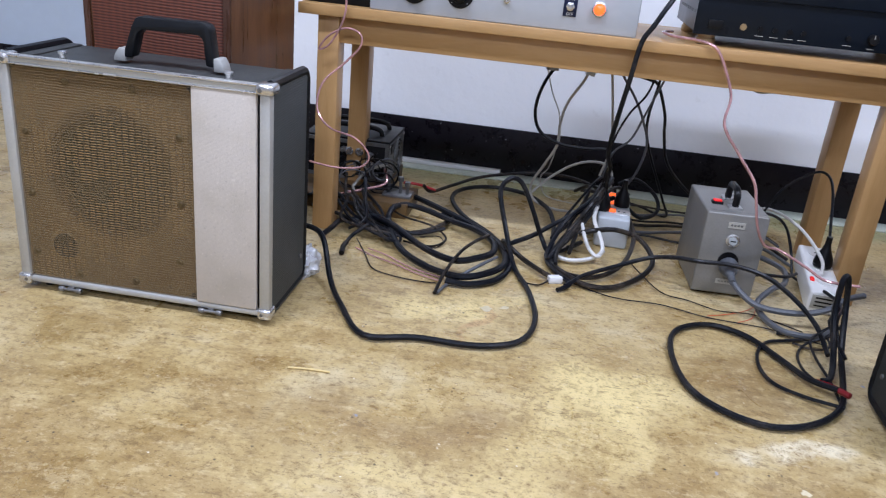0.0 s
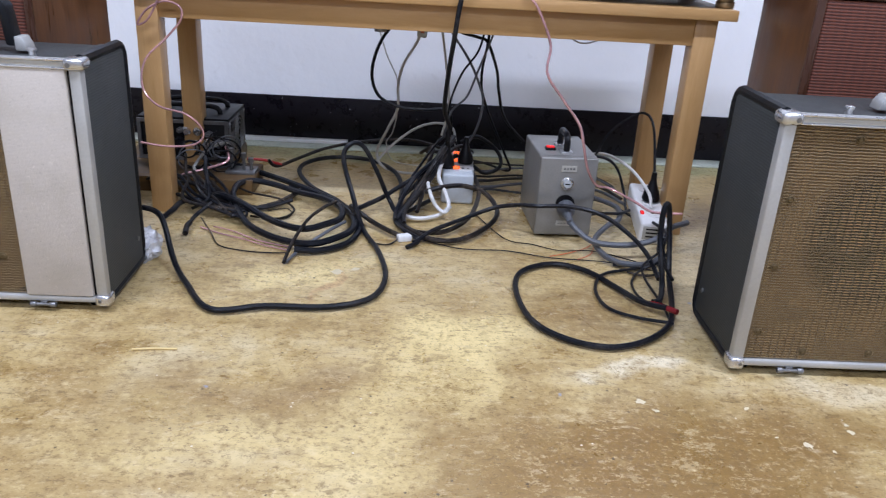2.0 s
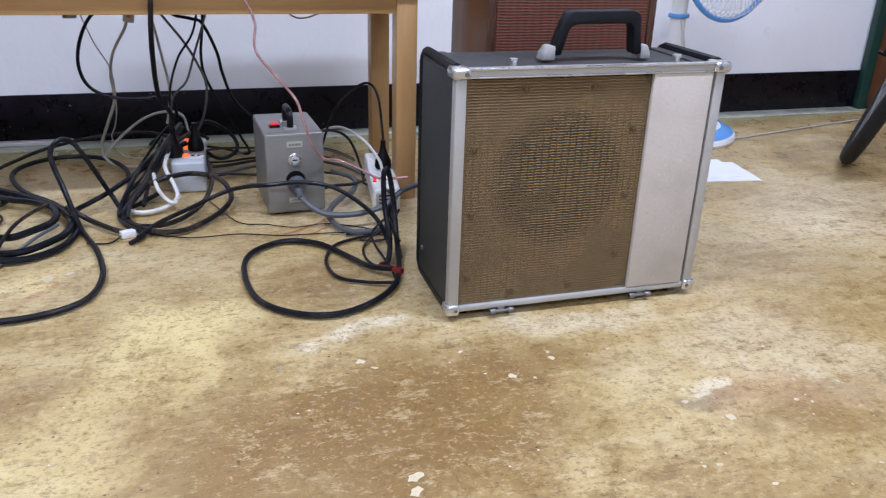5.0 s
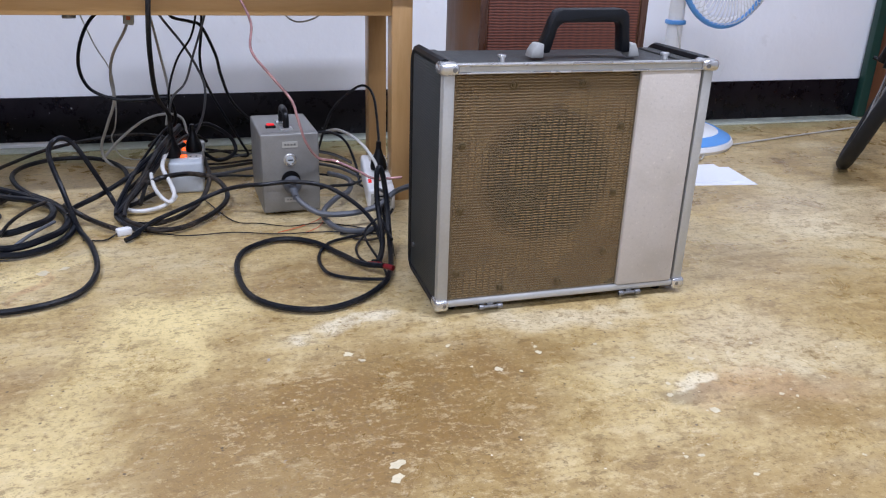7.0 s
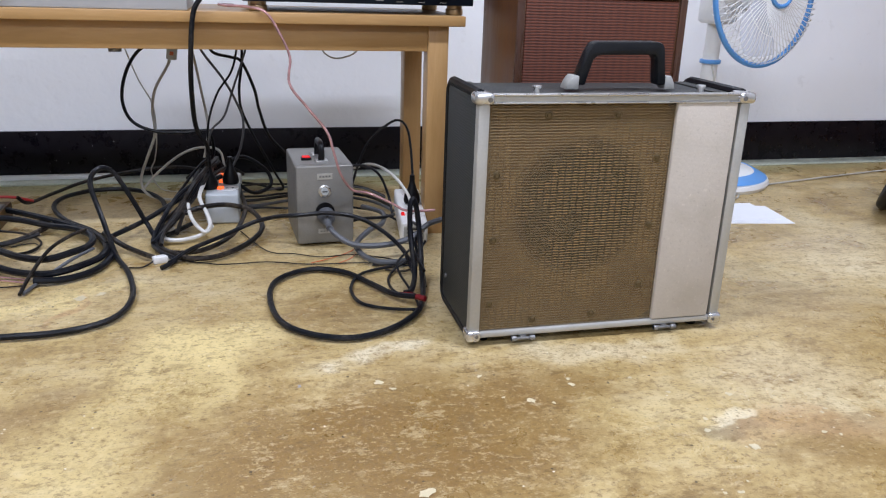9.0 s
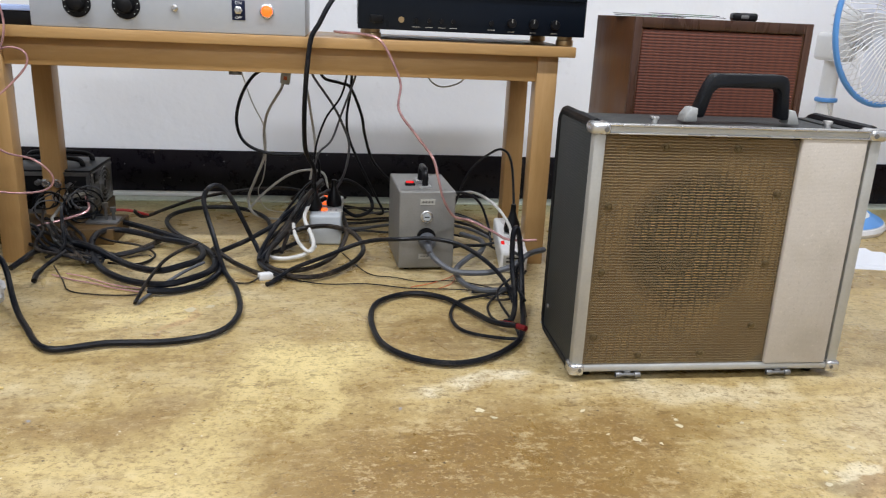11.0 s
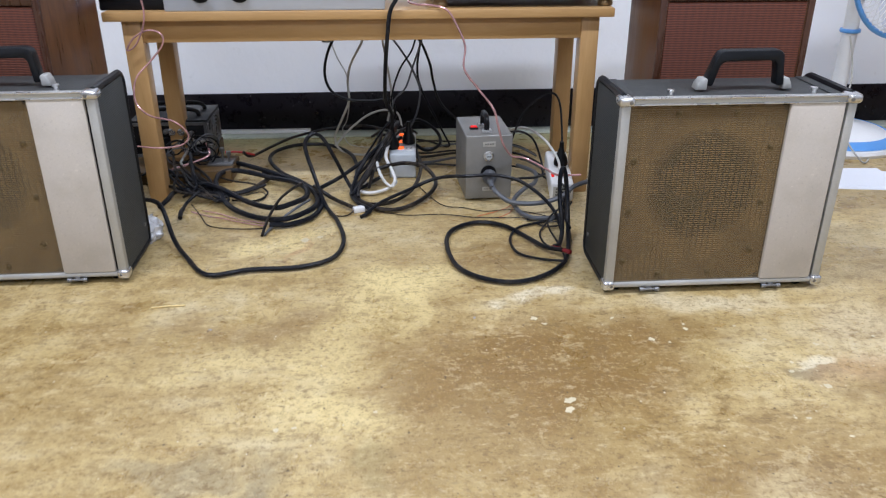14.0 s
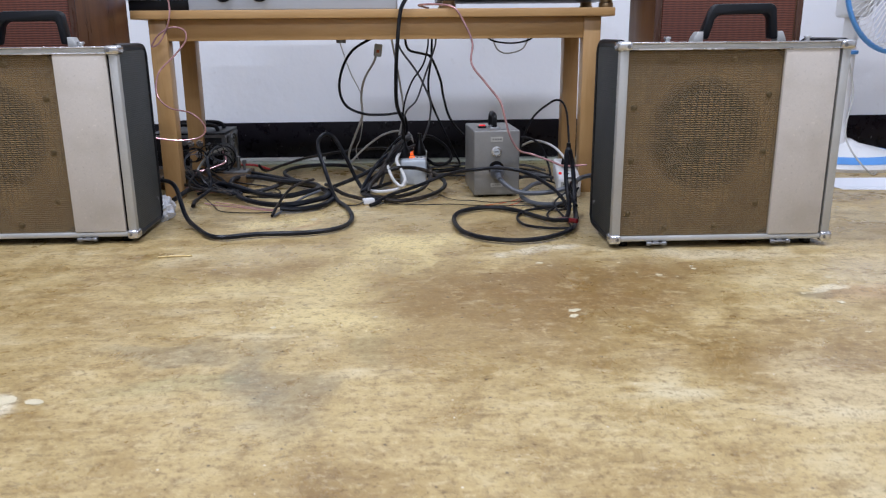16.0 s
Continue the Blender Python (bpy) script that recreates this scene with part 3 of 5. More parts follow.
# ---- portable loudspeakers ----
def portable_speaker(m, label, tweeter=False):
    W, H, D = 0.416, 0.376, 0.178
    s = thing("portable_speaker", m, label, "loudspeaker", "pair of portable speakers")
    z0 = 0.014
    part("body", box(0.006, W - 0.006, 0.012, D - 0.004, z0 + 0.002, H - 0.006, 0.005), VINYL, s, "dark grey vinyl case")
    for side, x in (("left", 0.0), ("right", W)):
        d = 1 if side == "left" else -1
        pts = []
        for cy, cz, a0 in ((D - 0.022, H - 0.024, 0), (D - 0.022, z0 + 0.022, 270)):
            arc = [(cy + 0.022 * math.cos(radians(a)), cz + 0.022 * math.sin(radians(a))) for a in range(a0, a0 + 91, 15)]
            pts.append(arc)
        line = [(0.016, H - 0.002)] + list(reversed(pts[0])) + list(reversed(pts[1])) + [(0.016, z0)]
        rim = [Vector((x + d * 0.006, a, b)) for a, b in line]
        part("edge_trim", sweep(rim, 0.0075, 8), TRIM, s, "rounded black vinyl edge")
        xs = sorted((x + d * 0.001, x + d * 0.007))
        part("side_panel", box(xs[0] if d > 0 else xs[0], xs[1], 0.016, D - 0.008, z0 + 0.006, H - 0.008, 0.001), SIDE, s, "grey textured vinyl side")
        xs = sorted((x + d * 0.002, x + d * 0.034))
        part("top_strip", box(xs[0], xs[1], 0.02, D - 0.012, H - 0.0065, H - 0.0035, 0.001), VINYL, s, "dark vinyl end strip")
        part("bolt", join(rod((x + d * 0.002, 0.15, 0.06), (x - d * 0.0015, 0.15, 0.06), 0.004, seg=12)), STEEL, s)
    # aluminium front frame
    rails = {"top_rail": (0.0, W, H - 0.0115, H), "bottom_rail": (0.0, W, z0, z0 + 0.010), "left_rail": (0.0, 0.0165, z0 + 0.010, H - 0.0115), "right_rail": (W - 0.0165, W, z0 + 0.010, H - 0.0115)}
    for name, (a, b, c, d) in rails.items():
        part("frame_rail", box(a, b, 0.0, 0.017, c, d, 0.003), ALU, s, "dull aluminium rail")
    part("rail_lip", box(0.012, W - 0.012, -0.0025, 0.003, H - 0.0022, H + 0.0008, 0.0008), CHROME, s, "bright lip along the top")
    part("rail_lip", box(0.012, W - 0.012, -0.0025, 0.003, H - 0.0128, H - 0.0108, 0.0006), CHROME, s, "bright lip along the rail")
    for x in (0.0, W):
        d = 1 if x == 0 else -1
        xs = sorted((x - d * 0.006, x + d * 0.022))
        top = part("corner_cap", box(xs[0], xs[1], -0.006, 0.026, H - 0.0145, H + 0.0026, 0.0066, 4), CHROME, s, "rounded cast metal corner")
        part("rivet", rod((x + d * 0.014, -0.0065, H - 0.0065), (x + d * 0.014, -0.0045, H - 0.0065), 0.0035, seg=12), STEEL, top)
        xs = sorted((x - d * 0.004, x + d * 0.018))
        low = part("corner_cap", box(xs[0], xs[1], -0.005, 0.022, z0 - 0.004, z0 + 0.0135, 0.0045, 3), CHROME, s, "rounded cast metal corner")
        part("rivet", rod((x + d * 0.011, -0.0055, z0 + 0.005), (x + d * 0.011, -0.0035, z0 + 0.005), 0.0028, seg=12), STEEL, low)
    # front: cloth grille over a board with a round opening, and a cream cloth panel
    gx0, gx1, gz0, gz1 = 0.0160, 0.297, z0 + 0.009, H - 0.0108
    part("grille_cloth", box(gx0, gx1, 0.0045, 0.0052, gz0, gz1), GRILLE, s, "gold-brown woven grille cloth")
    cx, cz, cr = 0.163, 0.212, 0.097
    bm = bmesh.new()
    seg = 48
    outer = []
    for k in range(seg):
        a = 2 * math.pi * k / seg
        ca, sa = math.cos(a), math.sin(a)
        t = min((gx1 - cx) / ca if ca > 1e-6 else 9, (gx0 - cx) / ca if ca < -1e-6 else 9, (gz1 - cz) / sa if sa > 1e-6 else 9, (gz0 - cz) / sa if sa < -1e-6 else 9)
        outer.append((cx + t * ca, cz + t * sa))
    inner = [(cx + cr * math.cos(2 * math.pi * k / seg), cz + cr * math.sin(2 * math.pi * k / seg)) for k in range(seg)]
    va = [bm.verts.new((x, 0.0085, z)) for x, z in outer]
    vb = [bm.verts.new((x, 0.0085, z)) for x, z in inner]
    vc = [bm.verts.new((x, 0.0105, z)) for x, z in inner]
    for k in range(seg):
        n = (k + 1) % seg
        bm.faces.new((va[k], va[n], vb[n], vb[k]))
        bm.faces.new((vb[k], vb[n], vc[n], vc[k]))
    bmesh.ops.recalc_face_normals(bm, faces=bm.faces)
    part("baffle", bm, BAFFLE, s, "brown board behind the cloth")
    part("cone", lathe([(0.099, 0.0), (0.099, 0.0012), (0.0, 0.0012)], 48, pose(cx, 0.0118, cz, 90, 0, 0)), CONE, s, "dark round speaker cone")
    # added rings whose graded colours put a soft falloff round the cone
    for r0, r1, mat in ((0.080, 0.091, CONE_FADE_DARK), (0.091, 0.100, CONE_FADE), (0.100, 0.107, CONE_FADE_PALE)):
        part("cone_fade_ring", annulus(r0, r1, 0.0008, pose(cx, 0.0083, cz, 90, 0, 0)), mat, s, "brown ring added to soften the edge of the dark cone")
    if tweeter:
        part("tweeter", lathe([(0.021, 0.0), (0.021, 0.001), (0.0, 0.001)], 32, pose(0.078, 0.0082, 0.082, 90, 0, 0)), CONE, s, "small dark tweeter")
    part("front_panel", box(gx1 + 0.0005, W - 0.0205, -0.001, 0.009, gz0 + 0.001, gz1 - 0.001, 0.003), CREAM, s, "cream woven cloth panel")
    part("gap_strip", box(W - 0.0205, W - 0.0165, 0.008, 0.012, gz0, gz1), BLACK, s)
    for u, w in ((0.31, 0.945), (0.68, 0.945), (0.925, 0.76), (0.055, 0.70), (0.055, 0.42), (0.925, 0.46), (0.05, 0.13), (0.905, 0.18), (0.3, 0.045), (0.64, 0.05)):
        px, pz = gx0 + u * (gx1 - gx0), gz0 + w * (gz1 - gz0)
        sc = part("screw", lathe([(0.0058, 0), (0.0058, 0.0010), (0.0044, 0.0016), (0.0036, 0.0004), (0.0028, 0.0024), (0.0010, 0.0026)], 14, pose(px, 0.0048, pz, 90, 0, 0)), SCREW, s, "small brass grille screw")
    # handle
    hy = 0.072
    for x0, x1 in ((0.148, 0.168), (0.306, 0.324)):
        d = 1 if x0 < 0.2 else -1
        tall, low = (x1, x0) if d > 0 else (x0, x1)
        out = [(low, H - 0.002), (tall, H - 0.002), (tall, H + 0.018), (tall - d * 0.010, H + 0.018), (low + d * 0.003, H + 0.008)]
        part("handle_mount", prism(out if d > 0 else list(reversed(out)), hy - 0.013, hy + 0.013, 0.002), ALU, s, "cast metal handle mount")
    arch = [(0.180, 0.004), (0.197, 0.048), (0.204, 0.060), (0.211, 0.0625), (0.306, 0.0635), (0.3145, 0.061), (0.3190, 0.055), (0.3260, 0.004), (0.3115, 0.004), (0.3075, 0.040), (0.3020, 0.0455), (0.214, 0.0445), (0.2060, 0.038), (0.196, 0.004)]
    part("handle", prism([(a - 0.018, H + b * 1.06) for a, b in arch], hy - 0.0125, hy + 0.0125, 0.0035), TRIM, s, "black moulded carrying handle")
    for x in (0.090, 0.345):
        pin = part("latch_pin", join(rod((x, 0.024, H - 0.003), (x, 0.024, H + 0.006), 0.0045, seg=12), rod((x, 0.024, H + 0.005), (x, 0.024, H + 0.0095), 0.0066, seg=14, bevel=0.001)), CHROME, s, "small chrome latch pin")
    for x in (0.066, 0.302):
        part("clasp", join(rod((x, -0.003, z0 - 0.003), (x + 0.038, -0.003, z0 - 0.003), 0.0024, seg=10), rod((x, -0.003, z0 - 0.003), (x + 0.009, -0.003, z0 - 0.003), 0.0041, seg=12, bevel=0.001), rod((x + 0.029, -0.003, z0 - 0.003), (x + 0.038, -0.003, z0 - 0.003), 0.0041, seg=12, bevel=0.001), box(x + 0.014, x + 0.024, -0.002, 0.008, z0 - 0.003, z0 + 0.001, 0.001)), STEEL, s, "steel hinge clasp under the front")
    for x in (0.03, W - 0.03):
        for y in (0.03, D - 0.03):
            part("foot", rod((x, y, 0.0), (x, y, z0 + 0.004), 0.009, 0.011, 14), BLACK, s, "black rubber foot")
    return s


portable_speaker(pose(0.588, 0.918, 0), "grey portable speaker, gold grille, cream panel, beside the table leg")
portable_speaker(pose(-0.741, 1.024, 0, 0, 0, 0.8), "grey portable speaker, gold grille, cream panel, before a wooden cabinet", True)


# ---- low table ----
def low_table():
    t = thing("low_table", pose(0, 0, 0), "low varnished beech table with square legs against the wall", "table")
    part("tabletop", box(-0.434, 0.711, 1.448, 1.790, 0.432, 0.452, 0.002), BEECH, t)
    part("apron", box(-0.358, 0.640, 1.472, 1.492, 0.382, 0.432, 0.0015), BEECH, t)
    part("apron", box(-0.358, 0.640, 1.734, 1.754, 0.382, 0.432, 0.0015), BEECH, t)
    part("apron", box(-0.394, -0.374, 1.510, 1.712, 0.382, 0.432, 0.0015), BEECH, t)
    part("apron", box(0.655, 0.675, 1.510, 1.712, 0.382, 0.432, 0.0015), BEECH, t)
    for x in (-0.400, 0.640):
        for y in (1.466, 1.712):
            part("leg", box(x, x + 0.042, y, y + 0.042, 0.0, 0.432, 0.0025), BEECH_UP, t)
    part("nut", rod((0.05, 1.505, 0.374), (0.05, 1.505, 0.432), 0.012, seg=16), STEEL, t)
    return t


low_table()


# ---- on the table ----
def flat_text(words, size, m, material, parent):
    cu = bpy.data.curves.new("words", "FONT")
    cu.body, cu.size, cu.extrude, cu.align_x = words, size, 0.0001, "CENTER"
    tmp = bpy.data.objects.new("words", cu)
    me = bpy.data.meshes.new_from_object(tmp)
    bpy.data.objects.remove(tmp)
    me.materials.append(material)
    ob = new("lettering", me)
    ob.parent = parent
    ob.matrix_local = m
    return ob


TZ = 0.452


def control_box():
    s = thing("control_box", pose(-0.286, 1.455, TZ) @ Matrix.Scale(1.035, 4), "silver-grey metal control box with black dials, on the table", "amplifier")
    W, H, D = 0.458, 0.125, 0.2
    part("case", box(-0.012, W, 0, D, 0.0, H, 0.003), SILVER, s, "silver-grey painted case")
    for x in (0.067, 0.149):
        k = part("dial", lathe([(0.0235, 0), (0.0235, 0.002), (0.0225, 0.003), (0.0, 0.003)], 40, pose(x, 0.0, 0.041, 90, 0, 0)), BLACK, s, "black calibrated dial")
        part("knob", lathe([(0.0150, 0.003), (0.0150, 0.006), (0.0125, 0.017), (0.011, 0.018), (0.0, 0.018)], 24, pose(x, 0, 0.041, 90, 0, 0)), BLACK, k, "fluted black knob")
        for i in range(11):
            a = radians(225 - 27 * i)
            q = (x + 0.0200 * math.cos(a), -0.0032, 0.041 + 0.0200 * math.sin(a))
            part("dial_mark", rod(q, (q[0], -0.0028, q[2]), 0.0008, seg=6), WHITE, k)
    j = part("jack", lathe([(0.006, 0), (0.006, 0.003), (0.0035, 0.004), (0.003, 0.009), (0.0, 0.009)], 18, pose(0.231, 0, 0.040, 90, 0, 0)), CHROME, s, "small chrome jack")
    p = part("switch_plate", box(0.329, 0.352, -0.0015, 0.001, 0.024, 0.058, 0.0006), NAVY, s, "navy switch plate with white lettering")
    part("switch_nut", lathe([(0.0075, 0), (0.0075, 0.004), (0.004, 0.005), (0.003, 0.011), (0.0035, 0.014), (0, 0.014)], 6, pose(0.3405, -0.001, 0.041, 90, 0, 0)), CHROME, p)
    flat_text("ON", 0.0075, pose(0.3405, -0.0018, 0.051, 90, 0, 0), WHITE, p)
    flat_text("OFF", 0.0070, pose(0.3405, -0.0018, 0.0262, 90, 0, 0), WHITE, p)
    part("pilot_bezel", lathe([(0.0125, 0), (0.0125, 0.003), (0.011, 0.004), (0, 0.004)], 24, pose(0.390, 0, 0.041, 90, 0, 0)), CHROME, s)
    part("pilot_lamp", lathe([(0.0100, 0.003), (0.0098, 0.006), (0.0075, 0.010), (0.004, 0.012), (0, 0.0122)], 24, pose(0.390, 0, 0.041, 90, 0, 0)), LAMP_GLOW, s, "glowing orange pilot lamp")
    for x in (0.02, W - 0.02):
        for y in (0.02, D - 0.02):
            part("foot", rod((x, y, -0.0), (x, y, 0.002), 0.006, seg=10), BLACK, s)


control_box()


def receiver():
    s = thing("stereo_amplifier", pose(0.285, 1.467, TZ) @ Matrix.Scale(1.03, 4), "black stereo amplifier with knobs on brass feet, on the table", "amplifier")
    W, H, D = 0.432, 0.125, 0.29
    z = 0.020
    part("case", box(0.004, W - 0.004, 0.008, D, z, z + H, 0.002), AMP_CASE, s, "grey metal case")
    part("front_panel", box(0, W, 0, 0.009, z - 0.002, z + H + 0.002, 0.0015), AMP_BLACK, s, "blue-black front panel")
    part("panel_ledge", box(0.002, W - 0.002, -0.006, 0.0, z + 0.062, z + H, 0.002), AMP_BLACK, s, "raised upper panel")
    part("power_button", box(0.022, 0.046, -0.004, 0.001, z + 0.010, z + 0.024, 0.001), BLACK, s, "square power button")
    part("headphone_jack", join(lathe([(0.0055, 0), (0.0055, 0.002), (0.0, 0.002)], 16, pose(0.080, 0, z + 0.017, 90, 0, 0))), GOLD, s, "brass headphone jack")
    for x in (0.108, 0.132, 0.156, 0.178, 0.250):
        part("button", rod((x, 0.001, z + 0.017), (x, -0.004, z + 0.017), 0.0042, seg=12), BLACK, s)
        part("marking", box(x - 0.007, x + 0.007, -0.0006, 0.0005, z + 0.0045, z + 0.0055), LABEL, s, "unreadable white marking")
    for x in (0.288, 0.330, 0.372):
        k = part("knob", lathe([(0.0085, 0), (0.0085, 0.009), (0.0075, 0.0105), (0, 0.0105)], 20, pose(x, 0, z + 0.019, 90, 0, 0)), BLACK, s, "round black knob")
        part("pointer", box(x - 0.0005, x + 0.0005, -0.0112, -0.0104, z + 0.020, z + 0.027), LABEL, k)
        part("marking", box(x - 0.006, x + 0.006, -0.0006, 0.0005, z + 0.0025, z + 0.0035), LABEL, s, "unreadable white marking")
    for i in range(7):
        part("vent_slot", box(0.0035, 0.0045, 0.05 + 0.03 * i, 0.07 + 0.03 * i, z + 0.03, z + 0.035), BLACK, s)
    for x in (0.028, W - 0.030):
        for y in (0.03, D - 0.04):
            part("foot", join(rod((x, y, 0.0), (x, y, 0.012), 0.017, seg=24, bevel=0.002), rod((x, y, 0.012), (x, y, 0.020), 0.015, seg=24)), GOLD, s, "brass-coloured round foot")
    return s


receiver()


def lidded_box():
    s = thing("lidded_box", pose(-0.446, 1.482, TZ) @ Matrix.Scale(1.035, 4), "black plastic box with a pale blue lid, on the table", "box")
    part("base", box(0.0, 0.146, 0.0, 0.11, 0.0, 0.024, 0.002), BLACK, s, "black box base")
    part("lid", box(-0.006, 0.147, -0.005, 0.115, 0.024, 0.033, 0.002), PALE_BLUE, s, "pale blue lid")


lidded_box()


# ---- wooden cabinet speakers ----
def cabinet_speaker(m, label, W=0.311):
    s = thing("cabinet_speaker", m, label, "loudspeaker", "pair of wooden speakers")
    H, D = 0.515, 0.212
    part("side_panel", box(0, 0.018, 0.004, D, 0, H, 0.001), WALNUT, s, "walnut veneer side")
    part("side_panel", box(W - 0.018, W, 0.004, D, 0, H, 0.001), WALNUT, s, "walnut veneer side")
    part("top_panel", box(0.018, W - 0.018, 0.004, D, H - 0.018, H, 0.001), WALNUT, s, "walnut veneer top")
    part("bottom_panel", box(0.018, W - 0.018, 0.004, D, 0, 0.018, 0.001), WALNUT, s)
    part("back_panel", box(0.018, W - 0.018, D - 0.012, D - 0.002, 0.018, H - 0.018), WALNUT, s)
    for a, b, c, d in ((0, 0.013, 0, H), (W - 0.013, W, 0, H), (0.013, W - 0.013, H - 0.017, H), (0.013, W - 0.013, 0, 0.017)):
        part("edging", box(a, b, 0, 0.004, c, d, 0.001), WALNUT_DARK, s, "dark walnut front edging")
    part("grille_frame", box(0.020, W - 0.020, 0.014, 0.022, 0.022, H - 0.022, 0.001), WALNUT_DARK, s)
    bm = box(0.0145, W - 0.0145, 0.002, 0.015, 0.019, H - 0.019, 0.004, 3)
    part("grille_cloth", bm, RUST_CLOTH, s, "rust-brown ribbed cloth, slightly loose")
    return s


cabinet_speaker(pose(0.731, 1.198, 0, 0, 0, -1), "walnut cabinet speaker with rust-brown cloth, discs on top")
cabinet_speaker(pose(-0.743, 1.251, 0, 0, 0, -9), "walnut cabinet speaker with rust-brown cloth, behind a portable speaker", 0.285)
for x, y, z, a in ((0.782, 1.268, 0.5162, 0), (0.800, 1.330, 0.5185, 70), (0.872, 1.305, 0.5185, 20), (0.846, 1.275, 0.5210, 40)):
    d = single("compact_disc", lathe([(0.06, 0), (0.06, 0.0012), (0.0, 0.0012)], 48), DISC, "shiny iridescent disc lying on the wooden speaker", "disc", pose(x, y, z, 0.6, 0, a), "loose discs")
rc = thing("remote_fob", pose(0.962, 1.285, 0.515, 0, 0, -12), "small black remote fob on the wooden speaker", "remote")
part("shell", box(-0.022, 0.022, -0.014, 0.014, 0, 0.014, 0.005, 3), BLACK, rc)
part("button", box(-0.008, 0.006, -0.0145, -0.012, 0.004, 0.010, 0.001), STEEL, rc)


# ---- grey transformer ----
def transformer():
    s = thing("transformer_box", pose(0.370, 1.420, 0, 0, 0, 3), "grey hammered-metal transformer box with a carrying handle, on the floor", "transformer")
    W, D, H = 0.114, 0.175, 0.166
    part("case", box(0, W, 0, D, 0.005, H, 0.004, 3), HAMMER, s, "grey hammered metal case")
    part("seam", box(0.004, W - 0.004, 0.0125, 0.0135, H - 0.0008, H + 0.0004), STEEL, s)
    sw = part("rocker_switch", box(0.018, 0.038, 0.050, 0.066, H - 0.001, H + 0.005, 0.001), BLACK, s)
    part("rocker", box(0.020, 0.036, 0.052, 0.064, H + 0.002, H + 0.008, 0.002), RED_GLOW, sw, "red lit rocker")
    hp = glide([(0.056, 0.036, H + 0.004), (0.056, 0.036, H + 0.022), (0.056, 0.045, H + 0.032), (0.056, 0.065, H + 0.034), (0.056, 0.085, H + 0.033), (0.056, 0.095, H + 0.022), (0.056, 0.096, H + 0.003)], 5)
    part("handle", sweep(hp, 0.0065, 10), BLACK, s, "black handle")
    for y in (0.036, 0.096):
        part("handle_foot", box(0.044, 0.068, y - 0.011, y + 0.011, H, H + 0.004, 0.001), CHROME, s, "chrome handle foot")
    so = part("round_socket", lathe([(0.0125, 0), (0.0125, 0.003), (0.0105, 0.004), (0.0100, 0.002), (0, 0.002)], 32, pose(0.056, 0, 0.114, 90, 0, 0)), CHROME, s, "round chrome fuse holder")
    part("fuse_cap", lathe([(0.0075, 0.002), (0.0075, 0.005), (0, 0.005)], 24, pose(0.056, 0, 0.114, 90, 0, 0)), OFFWHITE, so)
    part("fuse_slot", box(0.051, 0.061, -0.0056, -0.0048, 0.113, 0.115), BLACK, so)
    part("outlet", lathe([(0.0190, 0), (0.0190, 0.0025), (0.0, 0.0025)], 28, pose(0.056, 0, 0.072, 90, 0, 0)), BLACK, s, "dark outlet")
    for z0, z1 in ((0.138, 0.150), (0.026, 0.036)):
        lb = part("label_plate", box(0.042, 0.072, -0.001, 0.001, z0, z1), LABEL, s, "small label plate, unreadable")
        for i in range(4):
            part("mark", box(0.046 + i * 0.006, 0.0500 + i * 0.006, -0.0014, -0.0008, z0 + 0.004, z1 - 0.004), STEEL, lb)
    for x in (0.02, W - 0.02):
        for y in (0.02, D - 0.02):
            part("foot", rod((x, y, 0), (x, y, 0.006), 0.008, seg=12), BLACK, s)


transformer()


# ---- power strips ----
def power_strip(m, label, lights):
    s = thing("power_strip", m, label, "power strip", "power strips")
    W, L_, H = (0.070, 0.20, 0.068) if lights else (0.056, 0.20, 0.048)
    part("body", box(-W / 2, W / 2, 0, L_, 0, H, 0.006, 3), OFFWHITE if lights else WHITE, s, "white plastic body")
    for i in range(3):
        y = 0.035 + i * 0.06
        o = part("socket", lathe([(0.019, -0.002), (0.019, 0.0015), (0.016, 0.001), (0.0, 0.001)], 24, pose(0.016 if lights else 0.006, y + 0.01, H)), WHITE, s, "round socket")
        for q in (-0.006, 0.006):
            part("hole", rod(((0.016 if lights else 0.006) + q, y + 0.01, H + 0.0008), ((0.016 if lights else 0.006) + q, y + 0.01, H + 0.0018), 0.0025, seg=10), BLACK, o)
        if lights or i == 0:
            part("switch", box(-0.011 if lights else -0.024, 0.003 if lights else -0.017, y + 0.003, y + 0.017, H - 0.001, H + (0.005 if lights else 0.003), 0.001), SWITCH_GLOW if lights else RED_GLOW, s, "lit switch")
    if not lights:
        lb = part("label_plate", box(-0.022, 0.020, -0.0012, 0.001, 0.012, 0.040, 0.0004), LABEL, s, "grey rating label, unreadable")
        for z in (0.017, 0.025, 0.033):
            part("mark", box(-0.016, 0.014, -0.0018, -0.001, z, z + 0.003), BLACK, lb)
    return s


def plug(m, label, material=None):
    s = thing("plug", m, label, "plug", "plugs")
    part("cap", lathe([(0.017, 0.0), (0.018, 0.006), (0.016, 0.018), (0.009, 0.034), (0.006, 0.045), (0.0, 0.045)], 20), material or BLACK, s)
    part("collar", lathe([(0.0062, 0.044), (0.0055, 0.060), (0, 0.060)], 12), material or BLACK, s)


power_strip(pose(0.221, 1.598, 0.0, 0, 0, -2), "grey-white power strip with lit orange switches, on the floor", True)
power_strip(pose(0.606, 1.404, 0.0, 6, 0, -6), "white power strip with a red switch beside the table leg", False)
plug(pose(0.196, 1.648, 0.069), "black plug standing in the power strip")
plug(pose(0.240, 1.690, 0.069), "black plug standing in the power strip")
plug(pose(0.620, 1.502, 0.062), "black plug in the white power strip")


